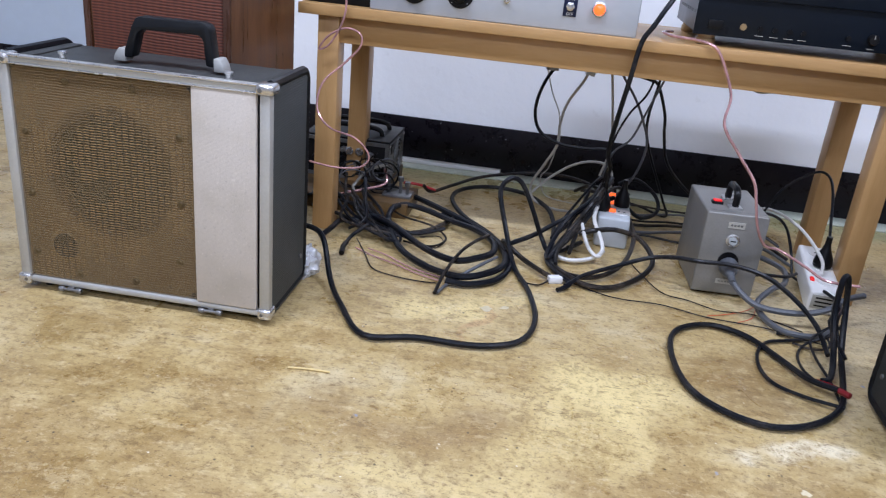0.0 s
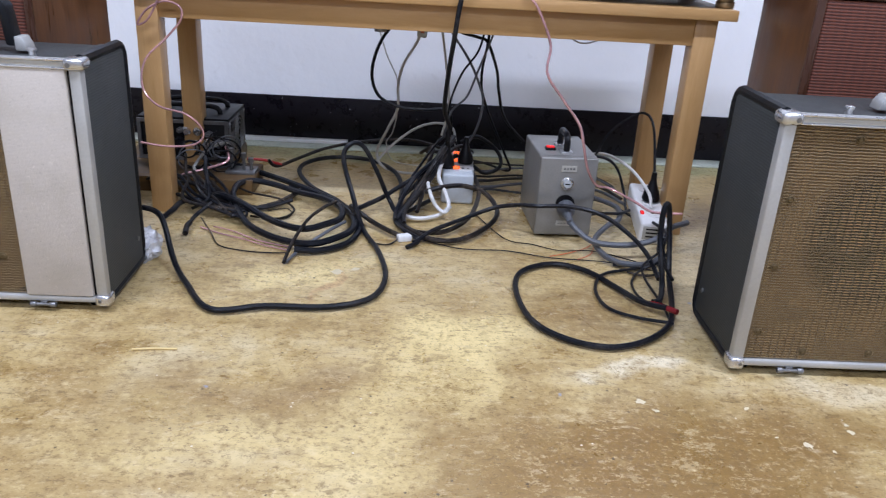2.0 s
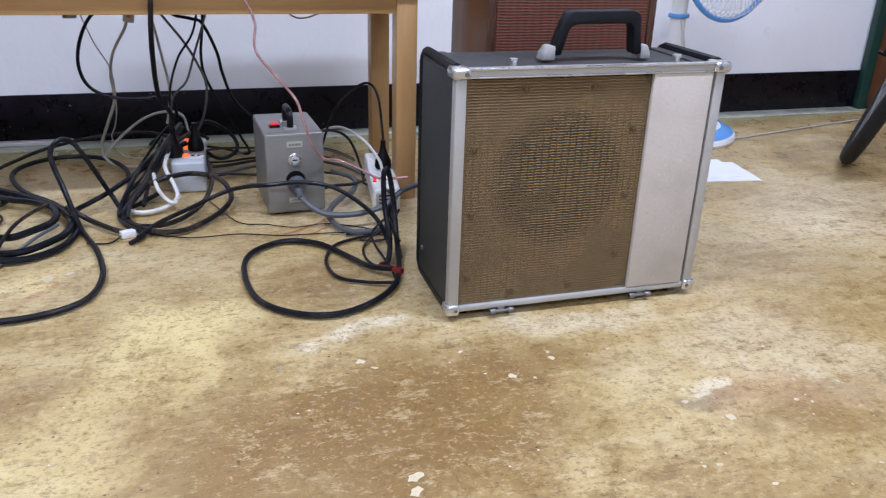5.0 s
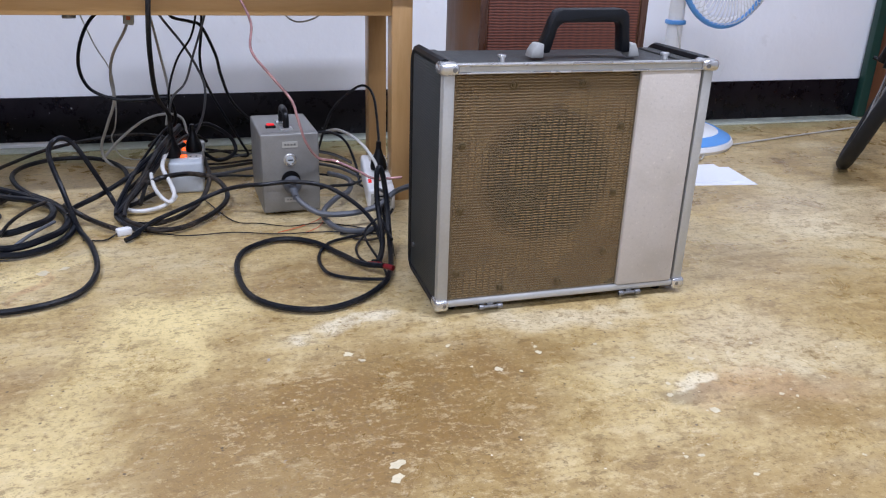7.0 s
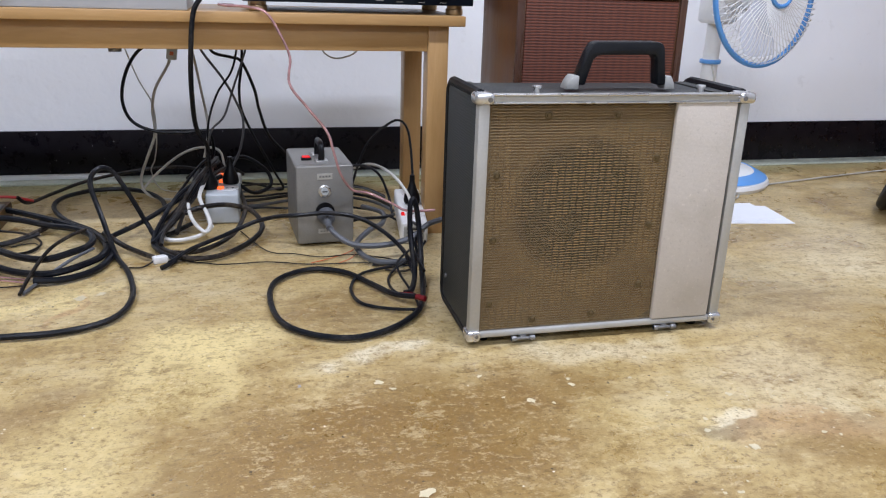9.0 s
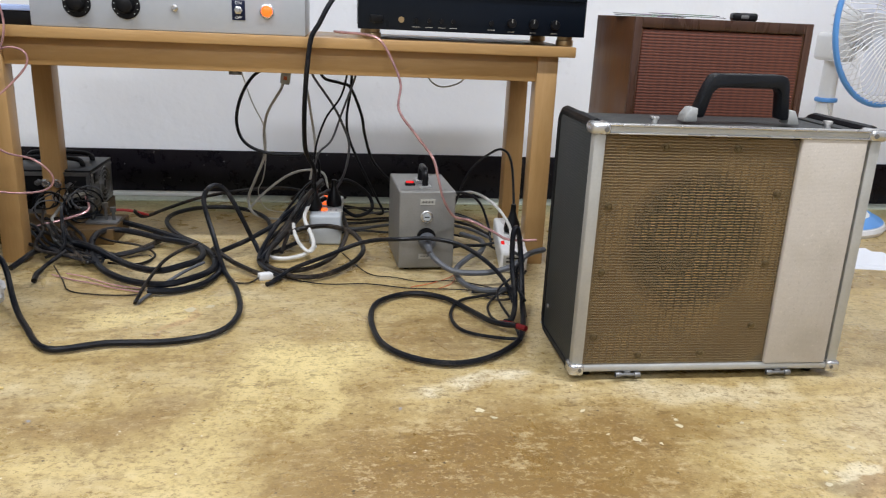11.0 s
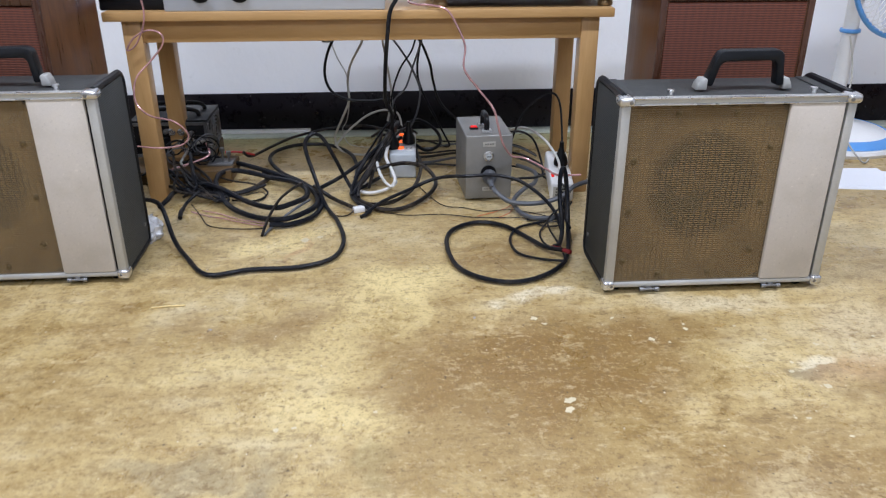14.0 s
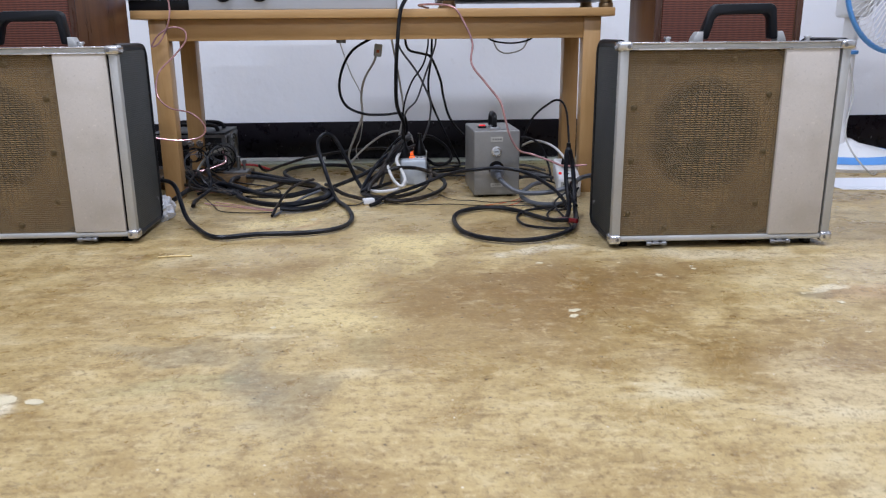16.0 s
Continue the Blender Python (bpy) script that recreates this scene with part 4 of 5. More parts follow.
# ---- old equipment under the table ----
def old_supply():
    s = thing("old_power_supply", pose(-0.508, 1.725, 0.034), "dusty black metal power supply with a fan grille, on a board", "equipment")
    W, D, H = 0.205, 0.17, 0.094
    part("case", box(0, W, 0, D, 0, H, 0.003), BLACKMETAL, s, "dusty black case")
    part("lid", box(0.0, W, 0.004, D, H, H + 0.004, 0.001), BLACKMETAL, s)
    for y in (0.055, 0.13):
        hp = glide([(0.03, y, H), (0.035, y, H + 0.016), (0.06, y, H + 0.022), (0.14, y, H + 0.022), (0.17, y, H + 0.016), (0.175, y, H)], 4)
        part("carry_strap", sweep(hp, 0.006, 8), BLACK, s, "black carrying strap")
    g = part("fan_grille", join(*[ring((W + 0.002, 0.10, 0.047), (1, 0, 0), r, 0.0016, 32, 6) for r in (0.012, 0.022, 0.032, 0.041)]), STEEL, s, "wire fan grille")
    part("grille_plate", lathe([(0.043, 0), (0.043, 0.001), (0, 0.001)], 32, pose(W, 0.10, 0.047, 0, 90, 0)), CONE, g)
    so = part("inlet_socket", box(W - 0.0005, W + 0.002, 0.022, 0.052, 0.064, 0.088, 0.001), BLACK, s, "black mains inlet")
    part("inlet_pins", join(*[box(W + 0.002, W + 0.003, 0.030 + 0.006 * i, 0.032 + 0.006 * i, 0.072, 0.080) for i in range(3)]), STEEL, so)
    part("side_plate", box(W - 0.0003, W + 0.0006, 0.004, D - 0.004, 0.004, H - 0.003, 0.0002), STEEL, s, "dusty grey end plate")
    for y, z in ((0.010, 0.010), (0.010, 0.086), (0.160, 0.010), (0.160, 0.086)):
        part("screw", rod((W, y, z), (W + 0.002, y, z), 0.003, seg=10), CHROME, s)
    for i in range(4):
        x, z = 0.115 + 0.024 * (i % 2) + 0.02 * (i // 2), 0.072 - 0.030 * (i // 2)
        part("terminal", lathe([(0.011, 0), (0.012, 0.006), (0.008, 0.010), (0.010, 0.018), (0.007, 0.022), (0, 0.022)], 16, pose(x, 0.0, z, 90, 0, 0)), CHROME, s, "tarnished metal terminal")
    for x, z, r in ((0.165, 0.066, 0.009), (0.186, 0.046, 0.010), (0.180, 0.020, 0.008), (0.150, 0.018, 0.010), (0.100, 0.074, 0.007)):
        part("binding_post", join(rod((x, 0.001, z), (x, -0.030, z), r * 0.45, seg=10), rod((x, -0.012, z), (x, -0.024, z), r, seg=6, bevel=0.001)), STEEL, s, "tarnished binding post")
    for i in range(3):
        part("knob", lathe([(0.014, 0), (0.013, 0.014), (0, 0.015)], 18, pose(0.035 + 0.030 * i, 0, 0.040, 90, 0, 0)), BLACK, s)
    part("front_rim", join(box(0, W, -0.004, 0, 0, 0.008), box(0, W, -0.004, 0, H - 0.008, H), box(0, 0.008, -0.004, 0, 0.008, H - 0.008), box(W - 0.008, W, -0.004, 0, 0.008, H - 0.008)), STEEL, s, "worn steel rim")


old_supply()
single("wooden_board", box(-0.55, -0.302, 1.724, 1.903, 0.0, 0.034, 0.002), PLANK, "old brown wooden board on the floor", "board")
single("wooden_board", box(-0.55, -0.225, 1.590, 1.721, 0.0, 0.034, 0.002), PLANK, "old brown wooden board on the floor", "board")
br = thing("metal_bracket", pose(-0.262, 1.650, 0.034), "small steel bracket with posts on the board", "bracket")
part("base_plate", box(-0.03, 0.035, -0.02, 0.03, 0, 0.006, 0.001), STEEL, br)
for x, h in ((-0.018, 0.05), (0.008, 0.04), (0.024, 0.03)):
    part("post", join(rod((x, 0, 0.004), (x, 0, h), 0.0035, seg=10), rod((x, 0, h - 0.006), (x, 0, h + 0.004), 0.0065, seg=12)), STEEL, br)

# ---- plastic bag behind the speaker ----
bm = bmesh.new()
bmesh.ops.create_icosphere(bm, subdivisions=4, radius=1)
for v in bm.verts:
    n = noise.fractal(v.co * 2.6, 0.8, 2.2, 4)
    v.co *= 1 + 0.32 * n
    v.co = Vector((v.co.x * 0.030, v.co.y * 0.042, max(0.0, (v.co.z + 0.8) * 0.036)))
single("plastic_bag", bm, BAG, "crumpled white plastic bag on the floor behind a speaker", "bag", pose(-0.336, 1.237, 0) @ Matrix.Diagonal((0.8, 0.8, 0.8, 1)))


# ---- fan, paper and bicycle wheel ----
def floor_fan():
    s = thing("standing_fan", pose(1.506, 1.835, 0), "white and blue standing fan with a wire guard by the wall", "fan")
    b = part("base", lathe([(0.195, 0.0), (0.20, 0.010), (0.196, 0.020), (0.15, 0.040), (0.06, 0.062), (0.035, 0.075), (0.0, 0.075)], 48, pose(0.02, 0.03, 0)), WHITE, s, "round white base")
    part("base_ring", lathe([(0.192, 0.0235), (0.178, 0.0305), (0.165, 0.0365), (0.158, 0.0395), (0.155, 0.036), (0.185, 0.022)], 48, pose(0.02, 0.03, 0)), BLUE, b, "blue ring on the base")
    part("pole", rod((0, 0, 0.06), (0, 0, 0.45), 0.022, 0.020, 24), WHITE, s, "white pole")
    part("collar", rod((0, 0, 0.326), (0, 0, 0.337), 0.028, seg=24, bevel=0.003), BLUE, s, "blue collar")
    part("neck", box(-0.035, 0.035, -0.05, 0.04, 0.43, 0.50, 0.012, 3), WHITE, s, "white swivel neck")
    hub = Vector((0.058, -0.115, 0.520))
    aim = Vector((0.30, -0.954, 0.06)).normalized()
    turn = aim.to_track_quat("Z", "Y").to_matrix().to_4x4()
    head = Matrix.Translation(hub) @ turn
    part("housing", lathe([(0.035, -0.13), (0.055, -0.11), (0.058, -0.05), (0.05, -0.040), (0, -0.040)], 28, head), WHITE, s, "white rounded housing")
    g = part("guard_rim", moved(ring((0, 0, 0), (0, 0, 1), 0.186, 0.0070, 64, 10), head), BLUE, s, "blue guard rim")
    wires = []
    for i in range(72):
        a = 2 * math.pi * i / 72
        c, d = math.cos(a), math.sin(a)
        tw = a + 0.25
        wires.append(sweep(glide([(0.045 * c, 0.045 * d, 0.045), (0.11 * math.cos(a + 0.12), 0.11 * math.sin(a + 0.12), 0.042), (0.168 * math.cos(tw), 0.168 * math.sin(tw), 0.030), (0.185 * math.cos(tw), 0.185 * math.sin(tw), 0.002)], 3), 0.0012, 5))
    part("front_wires", moved(join(*wires), head), WHITE, g, "thin white guard wires")
    wires = [sweep([Vector((0.05 * math.cos(2 * math.pi * i / 48), 0.05 * math.sin(2 * math.pi * i / 48), -0.045)), Vector((0.16 * math.cos(2 * math.pi * i / 48), 0.16 * math.sin(2 * math.pi * i / 48), -0.035)), Vector((0.185 * math.cos(2 * math.pi * i / 48), 0.185 * math.sin(2 * math.pi * i / 48), -0.004))], 0.0012, 5) for i in range(48)]
    wires += [ring((0, 0, 0.040), (0, 0, 1), 0.115, 0.0011, 48, 5), ring((0, 0, -0.040), (0, 0, 1), 0.11, 0.0011, 48, 5)]
    part("back_wires", moved(join(*wires), head), WHITE, g, "thin white guard wires")
    part("badge_ring", moved(ring((0, 0, 0.046), (0, 0, 1), 0.042, 0.006, 32, 8), head), BLUE, g, "blue hub ring")
    part("badge", lathe([(0.040, 0.042), (0.038, 0.048), (0, 0.050)], 28, head), WHITE, g, "white hub badge")
    for k in range(3):
        bm = bmesh.new()
        rows = []
        for i in range(9):
            r = 0.03 + 0.135 * i / 8
            w = 0.9 * math.sin(math.pi * (0.2 + 0.62 * i / 8)) + 0.1
            rows.append([bm.verts.new((r * math.cos(a), r * math.sin(a), 0.018 * (j / 6 - 0.5))) for j in range(7) for a in [2 * math.pi * k / 3 + w * (j / 6 - 0.5) + 0.5 * i / 8]])
        for ra, rb in zip(rows, rows[1:]):
            for j in range(6):
                bm.faces.new((ra[j], ra[j + 1], rb[j + 1], rb[j]))
        part("blade", moved(bm, head), BLADE, s, "clear plastic blade at rest")
    return s


floor_fan()
cable("fan_flex", [(1.460, 1.752, 0.330), (1.478, 1.731, 0.220), (1.450, 1.690, 0.100), (1.500, 1.627, 0.006), (1.600, 1.725, 0.004), (1.780, 1.777, 0.004), (2.020, 1.835, 0.004), (2.300, 1.898, 0.004)], 0.0036, PALE_CABLE, "thin grey flex running from the fan over the floor", "cable", "fan flex")
ps = single("paper_sheet", box(0, 0.21, 0, 0.148, 0.0, 0.0012), PAPER, "white sheets of paper lying on the floor", "paper", pose(1.318, 1.446, 0.0, 0, 0, -8))
ps2 = single("paper_sheet", box(0, 0.20, 0, 0.14, 0.0, 0.0010), PAPER, "white sheets of paper lying on the floor", "paper", pose(1.313, 1.461, 0.0013, 0, 0, -3))


def bicycle_wheel():
    R = 0.255
    lean = pose(1.852, 1.515, 0.0, 0, 0, 43) @ pose(0, 0, 0, 19, 0, 0)
    s = thing("bicycle", lean, "black bicycle wheel and fork leaning beside the door", "bicycle")
    w = part("wheel", moved(ring((0, 0, R + 0.019), (0, 1, 0), R - 0.032, 0.009, 64, 8), Matrix()), STEEL, s, "steel rim")
    part("tyre", ring((0, 0, R + 0.019), (0, 1, 0), R, 0.017, 72, 12), TYRE, w, "black ribbed tyre")
    part("hub", join(rod((0, -0.045, R + 0.019), (0, 0.045, R + 0.019), 0.014, seg=16), rod((0, -0.075, R + 0.019), (0, 0.075, R + 0.019), 0.005, seg=10), rod((0, -0.072, R + 0.019), (0, -0.060, R + 0.019), 0.016, seg=6)), BLACKMETAL, w, "black hub with axle nut")
    for i in range(28):
        a = 2 * math.pi * i / 28
        e = 0.03 * (1 if i % 2 else -1)
        part("spoke", rod((0.012 * math.cos(a + 0.9), e, R + 0.019 + 0.012 * math.sin(a + 0.9)), ((R - 0.035) * math.cos(a), 0, R + 0.019 + (R - 0.035) * math.sin(a)), 0.0012, seg=5), STEEL, w)
    for e in (-0.055, 0.055):
        part("fork_blade", sweep(glide([(0, e, R + 0.019), (-0.03, e, R + 0.14), (-0.07, e * 0.9, R + 0.30), (-0.09, e * 0.7, R + 0.42)], 5), 0.010, 10), BLACKMETAL, s, "black fork blade")
    part("fork_crown", box(-0.11, -0.07, -0.05, 0.05, R + 0.41, R + 0.45, 0.008), BLACKMETAL, s)
    return s


bicycle_wheel()

# ---- floor clutter ----
single("straw_stick", sweep(glide([(-0.253, 0.919, 0.002), (-0.225, 0.9235, 0.002), (-0.193, 0.925, 0.002)], 4), 0.0018, 6), STRAW, "thin straw-coloured stick lying on the floor", "stick")
rnd = random.Random(4)


def chips():
    """Pale chips of paint stuck to the floor."""
    bm = bmesh.new()
    spots = [(0.440, 0.838, 0.008), (0.456, 0.817, 0.006), (0.629, 0.754, 0.008), (0.698, 0.784, 0.006), (0.452, 0.590, 0.011), (0.446, 0.566, 0.012), (-0.304, 0.371, 0.013), (-0.255, 0.329, 0.026), (-0.21, 0.331, 0.012), (0.02, 0.545, 0.007), (0.045, 0.55, 0.004), (0.86, 0.60, 0.008), (0.58, 0.83, 0.005), (0.70, 0.80, 0.004), (0.90, 0.72, 0.007), (0.16, 0.58, 0.004), (0.0, 1.21, 0.012), (0.03, 1.225, 0.009)]
    for _ in range(22):
        spots.append((rnd.uniform(-0.8, 1.6), rnd.uniform(0.1, 1.5), rnd.uniform(0.0008, 0.0020)))
    for _ in range(45):
        spots.append((rnd.gauss(0.92, 0.13), rnd.gauss(0.64, 0.08), rnd.uniform(0.0012, 0.0050)))
    for x, y, r in spots:
        n = 11
        a0, st = rnd.random() * 6, rnd.uniform(0.5, 1.0)
        top = []
        for k in range(n):
            a = 2 * math.pi * k / n
            q = r * rnd.uniform(0.55, 1.15)
            u, v = q * math.cos(a), q * st * math.sin(a)
            top.append(bm.verts.new((x + u * math.cos(a0) - v * math.sin(a0), y + u * math.sin(a0) + v * math.cos(a0), 0.0006)))
        c = bm.verts.new((x, y, 0.0009))
        for k in range(n):
            bm.faces.new((top[k], top[(k + 1) % n], c))
    return bm


tagged(part("paint_chips", chips(), CHIP), "pale flakes of paint scattered over the floor", "paint flakes", "", "stuff")

# ---- cables ----
R1 = 0.0075
cable("speaker_cable", [(-0.350, 1.263, 0.085), (-0.310, 1.248, 0.075), (-0.275, 1.190, 0.020), (-0.235, 1.123, 0.008), (-0.175, 1.037, 0.008), (-0.095, 1.055, 0.008), (0.000, 1.060, 0.008), (0.065, 1.097, 0.008), (0.085, 1.180, 0.008), (0.066, 1.294, 0.008), (0.030, 1.398, 0.010), (0.003, 1.461, 0.060), (-0.018, 1.492, 0.125), (-0.002, 1.502, 0.152), (0.022, 1.513, 0.142), (0.050, 1.513, 0.090), (0.075, 1.523, 0.030), (0.100, 1.492, 0.012), (0.160, 1.575, 0.012)], R1, RUBBER, "thick black speaker cable running over the floor and arching up")
cable("coiled_cable", [(-0.313, 1.567, 0.012), (-0.325, 1.667, 0.03), (-0.297, 1.700, 0.036), (-0.234, 1.681, 0.028), (-0.166, 1.643, 0.022), (-0.092, 1.586, 0.018), (-0.023, 1.513, 0.016), (0.008, 1.436, 0.016), (0.011, 1.364, 0.02), (-0.015, 1.312, 0.022), (-0.050, 1.287, 0.02), (-0.091, 1.298, 0.016), (-0.143, 1.332, 0.014), (-0.192, 1.383, 0.016), (-0.230, 1.463, 0.02), (-0.253, 1.533, 0.024)], 0.0098, RUBBER, "loop of thick black cable coiled on the floor")
cable("coiled_cable", [(-0.253, 1.533, 0.024), (-0.251, 1.579, 0.03), (-0.225, 1.605, 0.03), (-0.176, 1.596, 0.026), (-0.119, 1.565, 0.022), (-0.060, 1.521, 0.026), (-0.019, 1.452, 0.032), (-0.013, 1.387, 0.034), (-0.039, 1.349, 0.034), (-0.072, 1.333, 0.03), (-0.113, 1.355, 0.026), (-0.164, 1.400, 0.026), (-0.222, 1.463, 0.03), (-0.270, 1.496, 0.032), (-0.305, 1.548, 0.012)], 0.0098, RUBBER, "inner loop of thick black cable coiled on the floor")
cable("coiled_cable", [(-0.150, 1.627, 0.012), (-0.100, 1.598, 0.01), (-0.030, 1.539, 0.01), (0.012, 1.461, 0.009), (0.022, 1.388, 0.009), (0.005, 1.320, 0.009), (-0.040, 1.282, 0.009), (-0.085, 1.276, 0.012)], 0.0092, RUBBER, "loop of thick black cable coiled on the floor")
cable("stripped_cable", [(-0.096, 1.228, 0.006), (-0.089, 1.286, 0.022), (-0.070, 1.342, 0.044), (-0.048, 1.395, 0.05), (-0.027, 1.443, 0.048)], 0.0050, RUBBER_BROWN, "stripped grey-brown cable tail lying over the coil")
cable("stripped_cable", [(-0.092, 1.234, 0.005), (-0.076, 1.283, 0.008), (-0.034, 1.317, 0.03), (-0.002, 1.369, 0.034)], 0.0046, GREY_CABLE, "stripped grey cable tail beside the coil")
cable("stripped_cable", [(-0.193, 1.494, 0.008), (-0.160, 1.521, 0.01), (-0.132, 1.577, 0.012), (-0.120, 1.606, 0.014)], 0.0085, RUBBER_BROWN, "dusty brown cable end inside the coil")
cable("fine_wire", [(-0.283, 1.385, 0.004), (-0.239, 1.356, 0.004), (-0.194, 1.335, 0.004), (-0.147, 1.308, 0.004), (-0.099, 1.288, 0.004)], 0.0022, COPPER, "pink copper wire trailing from the coil over the floor", "wire")
cable("fine_wire", [(-0.257, 1.385, 0.006), (-0.217, 1.370, 0.004), (-0.161, 1.329, 0.004), (-0.100, 1.304, 0.004)], 0.0020, COPPER, "pink copper wire trailing from the coil over the floor", "wire")
cable("fine_wire", [(-0.290, 1.419, 0.01), (-0.255, 1.356, 0.004), (-0.227, 1.301, 0.003), (-0.183, 1.281, 0.003), (-0.135, 1.275, 0.003), (-0.101, 1.278, 0.003)], 0.0020, RUBBER_BROWN, "brown wire trailing from the coil over the floor", "wire")
cable("thin_wire", [(-0.173, 1.490, 0.004), (-0.138, 1.509, 0.004), (-0.121, 1.474, 0.004), (-0.138, 1.441, 0.004), (-0.168, 1.448, 0.004), (-0.200, 1.471, 0.004)], 0.0016, RUBBER_BROWN, "thin brown wire curled inside the coil", "wire")
cable("tangled_lead", [(-0.360, 1.398, 0.012), (-0.347, 1.430, 0.02), (-0.339, 1.476, 0.022), (-0.298, 1.495, 0.02), (-0.241, 1.480, 0.012)], 0.0085, RUBBER, "thick black lead running under the coil")
cable("supply_wire", [(-0.287, 1.658, 0.1), (-0.329, 1.648, 0.085), (-0.358, 1.638, 0.05), (-0.354, 1.617, 0.045), (-0.330, 1.565, 0.02), (-0.280, 1.534, 0.012)], 0.0050, PALE_CABLE, "grey-brown wire hanging from the old supply", "wire")
cable("supply_wire", [(-0.292, 1.648, 0.092), (-0.284, 1.627, 0.066), (-0.332, 1.606, 0.05), (-0.375, 1.586, 0.04), (-0.383, 1.554, 0.025), (-0.350, 1.523, 0.012), (-0.280, 1.492, 0.01)], 0.0042, COPPER, "brown copper wire curled before the old supply", "wire")
cable("loop_cable", [(0.542, 1.081, 0.020), (0.510, 1.118, 0.012), (0.483, 1.178, 0.008), (0.442, 1.244, 0.008), (0.384, 1.268, 0.008), (0.325, 1.229, 0.008), (0.306, 1.153, 0.008), (0.318, 1.048, 0.008), (0.360, 0.991, 0.008), (0.423, 0.967, 0.008), (0.487, 0.991, 0.008), (0.538, 1.047, 0.008), (0.562, 1.118, 0.010), (0.575, 1.190, 0.030), (0.578, 1.232, 0.090), (0.570, 1.237, 0.140), (0.561, 1.232, 0.135), (0.560, 1.222, 0.080), (0.560, 1.180, 0.030), (0.545, 1.128, 0.014), (0.530, 1.118, 0.012)], R1, RUBBER, "thick black cable looped on the floor and rising beside the speaker")
cable("red_plug_lead", [(0.555, 1.068, 0.020), (0.535, 1.092, 0.018), (0.520, 1.107, 0.014)], 0.0075, RED, "red plug end of a black cable", "plug")
cable("thin_loop", [(0.545, 1.048, 0.010), (0.493, 1.071, 0.006), (0.452, 1.103, 0.006), (0.445, 1.169, 0.006), (0.471, 1.234, 0.006), (0.525, 1.262, 0.006), (0.575, 1.284, 0.006)], 0.0045, RUBBER, "thinner black cable looped on the floor")
cable("grey_flex", [(0.427, 1.404, 0.066), (0.428, 1.383, 0.060), (0.437, 1.352, 0.048), (0.472, 1.331, 0.030), (0.533, 1.322, 0.030), (0.585, 1.330, 0.040), (0.622, 1.352, 0.058), (0.660, 1.378, 0.060)], 0.0085, GREY_CABLE, "thick grey flex plugged into the transformer")
plug(pose(0.4275, 1.420, 0.066, 100, 0, 0), "grey plug in the transformer outlet", GREY_CABLE)
cable("grey_flex", [(0.530, 1.627, 0.020), (0.562, 1.538, 0.030), (0.548, 1.461, 0.030), (0.517, 1.422, 0.030), (0.482, 1.372, 0.018), (0.488, 1.317, 0.012), (0.514, 1.276, 0.012), (0.564, 1.277, 0.012), (0.600, 1.315, 0.014)], 0.0085, GREY_CABLE, "thick grey flex on the floor")
cable("long_cable", [(0.131, 1.337, 0.010), (0.140, 1.349, 0.012), (0.168, 1.381, 0.020), (0.226, 1.423, 0.030), (0.286, 1.440, 0.050), (0.330, 1.419, 0.066), (0.370, 1.393, 0.075), (0.430, 1.383, 0.080), (0.490, 1.372, 0.070), (0.535, 1.326, 0.050), (0.560, 1.274, 0.030), (0.565, 1.211, 0.012)], 0.0065, RUBBER, "long black cable crossing before the transformer")
cable("mains_cable", [(0.263, 1.635, 0.540), (0.257, 1.545, 0.545), (0.244, 1.465, 0.530), (0.228, 1.441, 0.505), (0.214, 1.437, 0.478), (0.198, 1.436, 0.447), (0.189, 1.438, 0.376), (0.183, 1.481, 0.300), (0.182, 1.554, 0.220), (0.196, 1.627, 0.170), (0.197, 1.646, 0.150), (0.196, 1.648, 0.120)], 0.0072, RUBBER, "black mains cable hanging over the table edge to the power strip")
cable("cord", [(0.117, 1.735, 0.385), (0.062, 1.755, 0.354), (0.032, 1.743, 0.307), (0.021, 1.731, 0.250), (0.038, 1.731, 0.203), (0.087, 1.731, 0.180), (0.143, 1.731, 0.177), (0.195, 1.731, 0.178), (0.205, 1.742, 0.130), (0.190, 1.762, 0.100)], 0.0055, RUBBER, "black cord looping down behind the table")
cable("cord", [(0.122, 1.764, 0.345), (0.120, 1.758, 0.325), (0.090, 1.744, 0.273), (0.080, 1.742, 0.226), (0.080, 1.752, 0.172), (0.055, 1.783, 0.110), (0.032, 1.825, 0.050), (0.045, 1.814, 0.015), (0.100, 1.773, 0.012), (0.170, 1.731, 0.030)], 0.0048, PALE_CABLE, "pale grey cord hanging to the floor")
inl = thing("inline_plug", pose(0.128, 1.750, 0.335, 0, 8, 0), "small white plug hanging under the table", "plug")
part("cap", box(-0.011, 0.011, -0.008, 0.008, 0, 0.034, 0.003), OFFWHITE, inl)
part("mark", box(-0.004, 0.004, -0.0086, -0.007, 0.010, 0.018), ORANGE_WIRE, inl)
cable("cord", [(0.020, 1.794, 0.380), (0.049, 1.794, 0.289), (0.076, 1.794, 0.229), (0.078, 1.794, 0.155), (0.068, 1.814, 0.100), (0.052, 1.860, 0.060), (0.070, 1.880, 0.010), (0.140, 1.850, 0.008), (0.200, 1.820, 0.012)], 0.0022, PALE_CABLE, "thin pale cord hanging behind the table")
cable("cord", [(0.184, 1.755, 0.385), (0.192, 1.755, 0.354), (0.234, 1.740, 0.296), (0.259, 1.731, 0.249), (0.274, 1.731, 0.200), (0.262, 1.742, 0.130), (0.230, 1.762, 0.070), (0.200, 1.794, 0.040)], 0.0042, GREY_CABLE, "grey cord hanging behind the table")
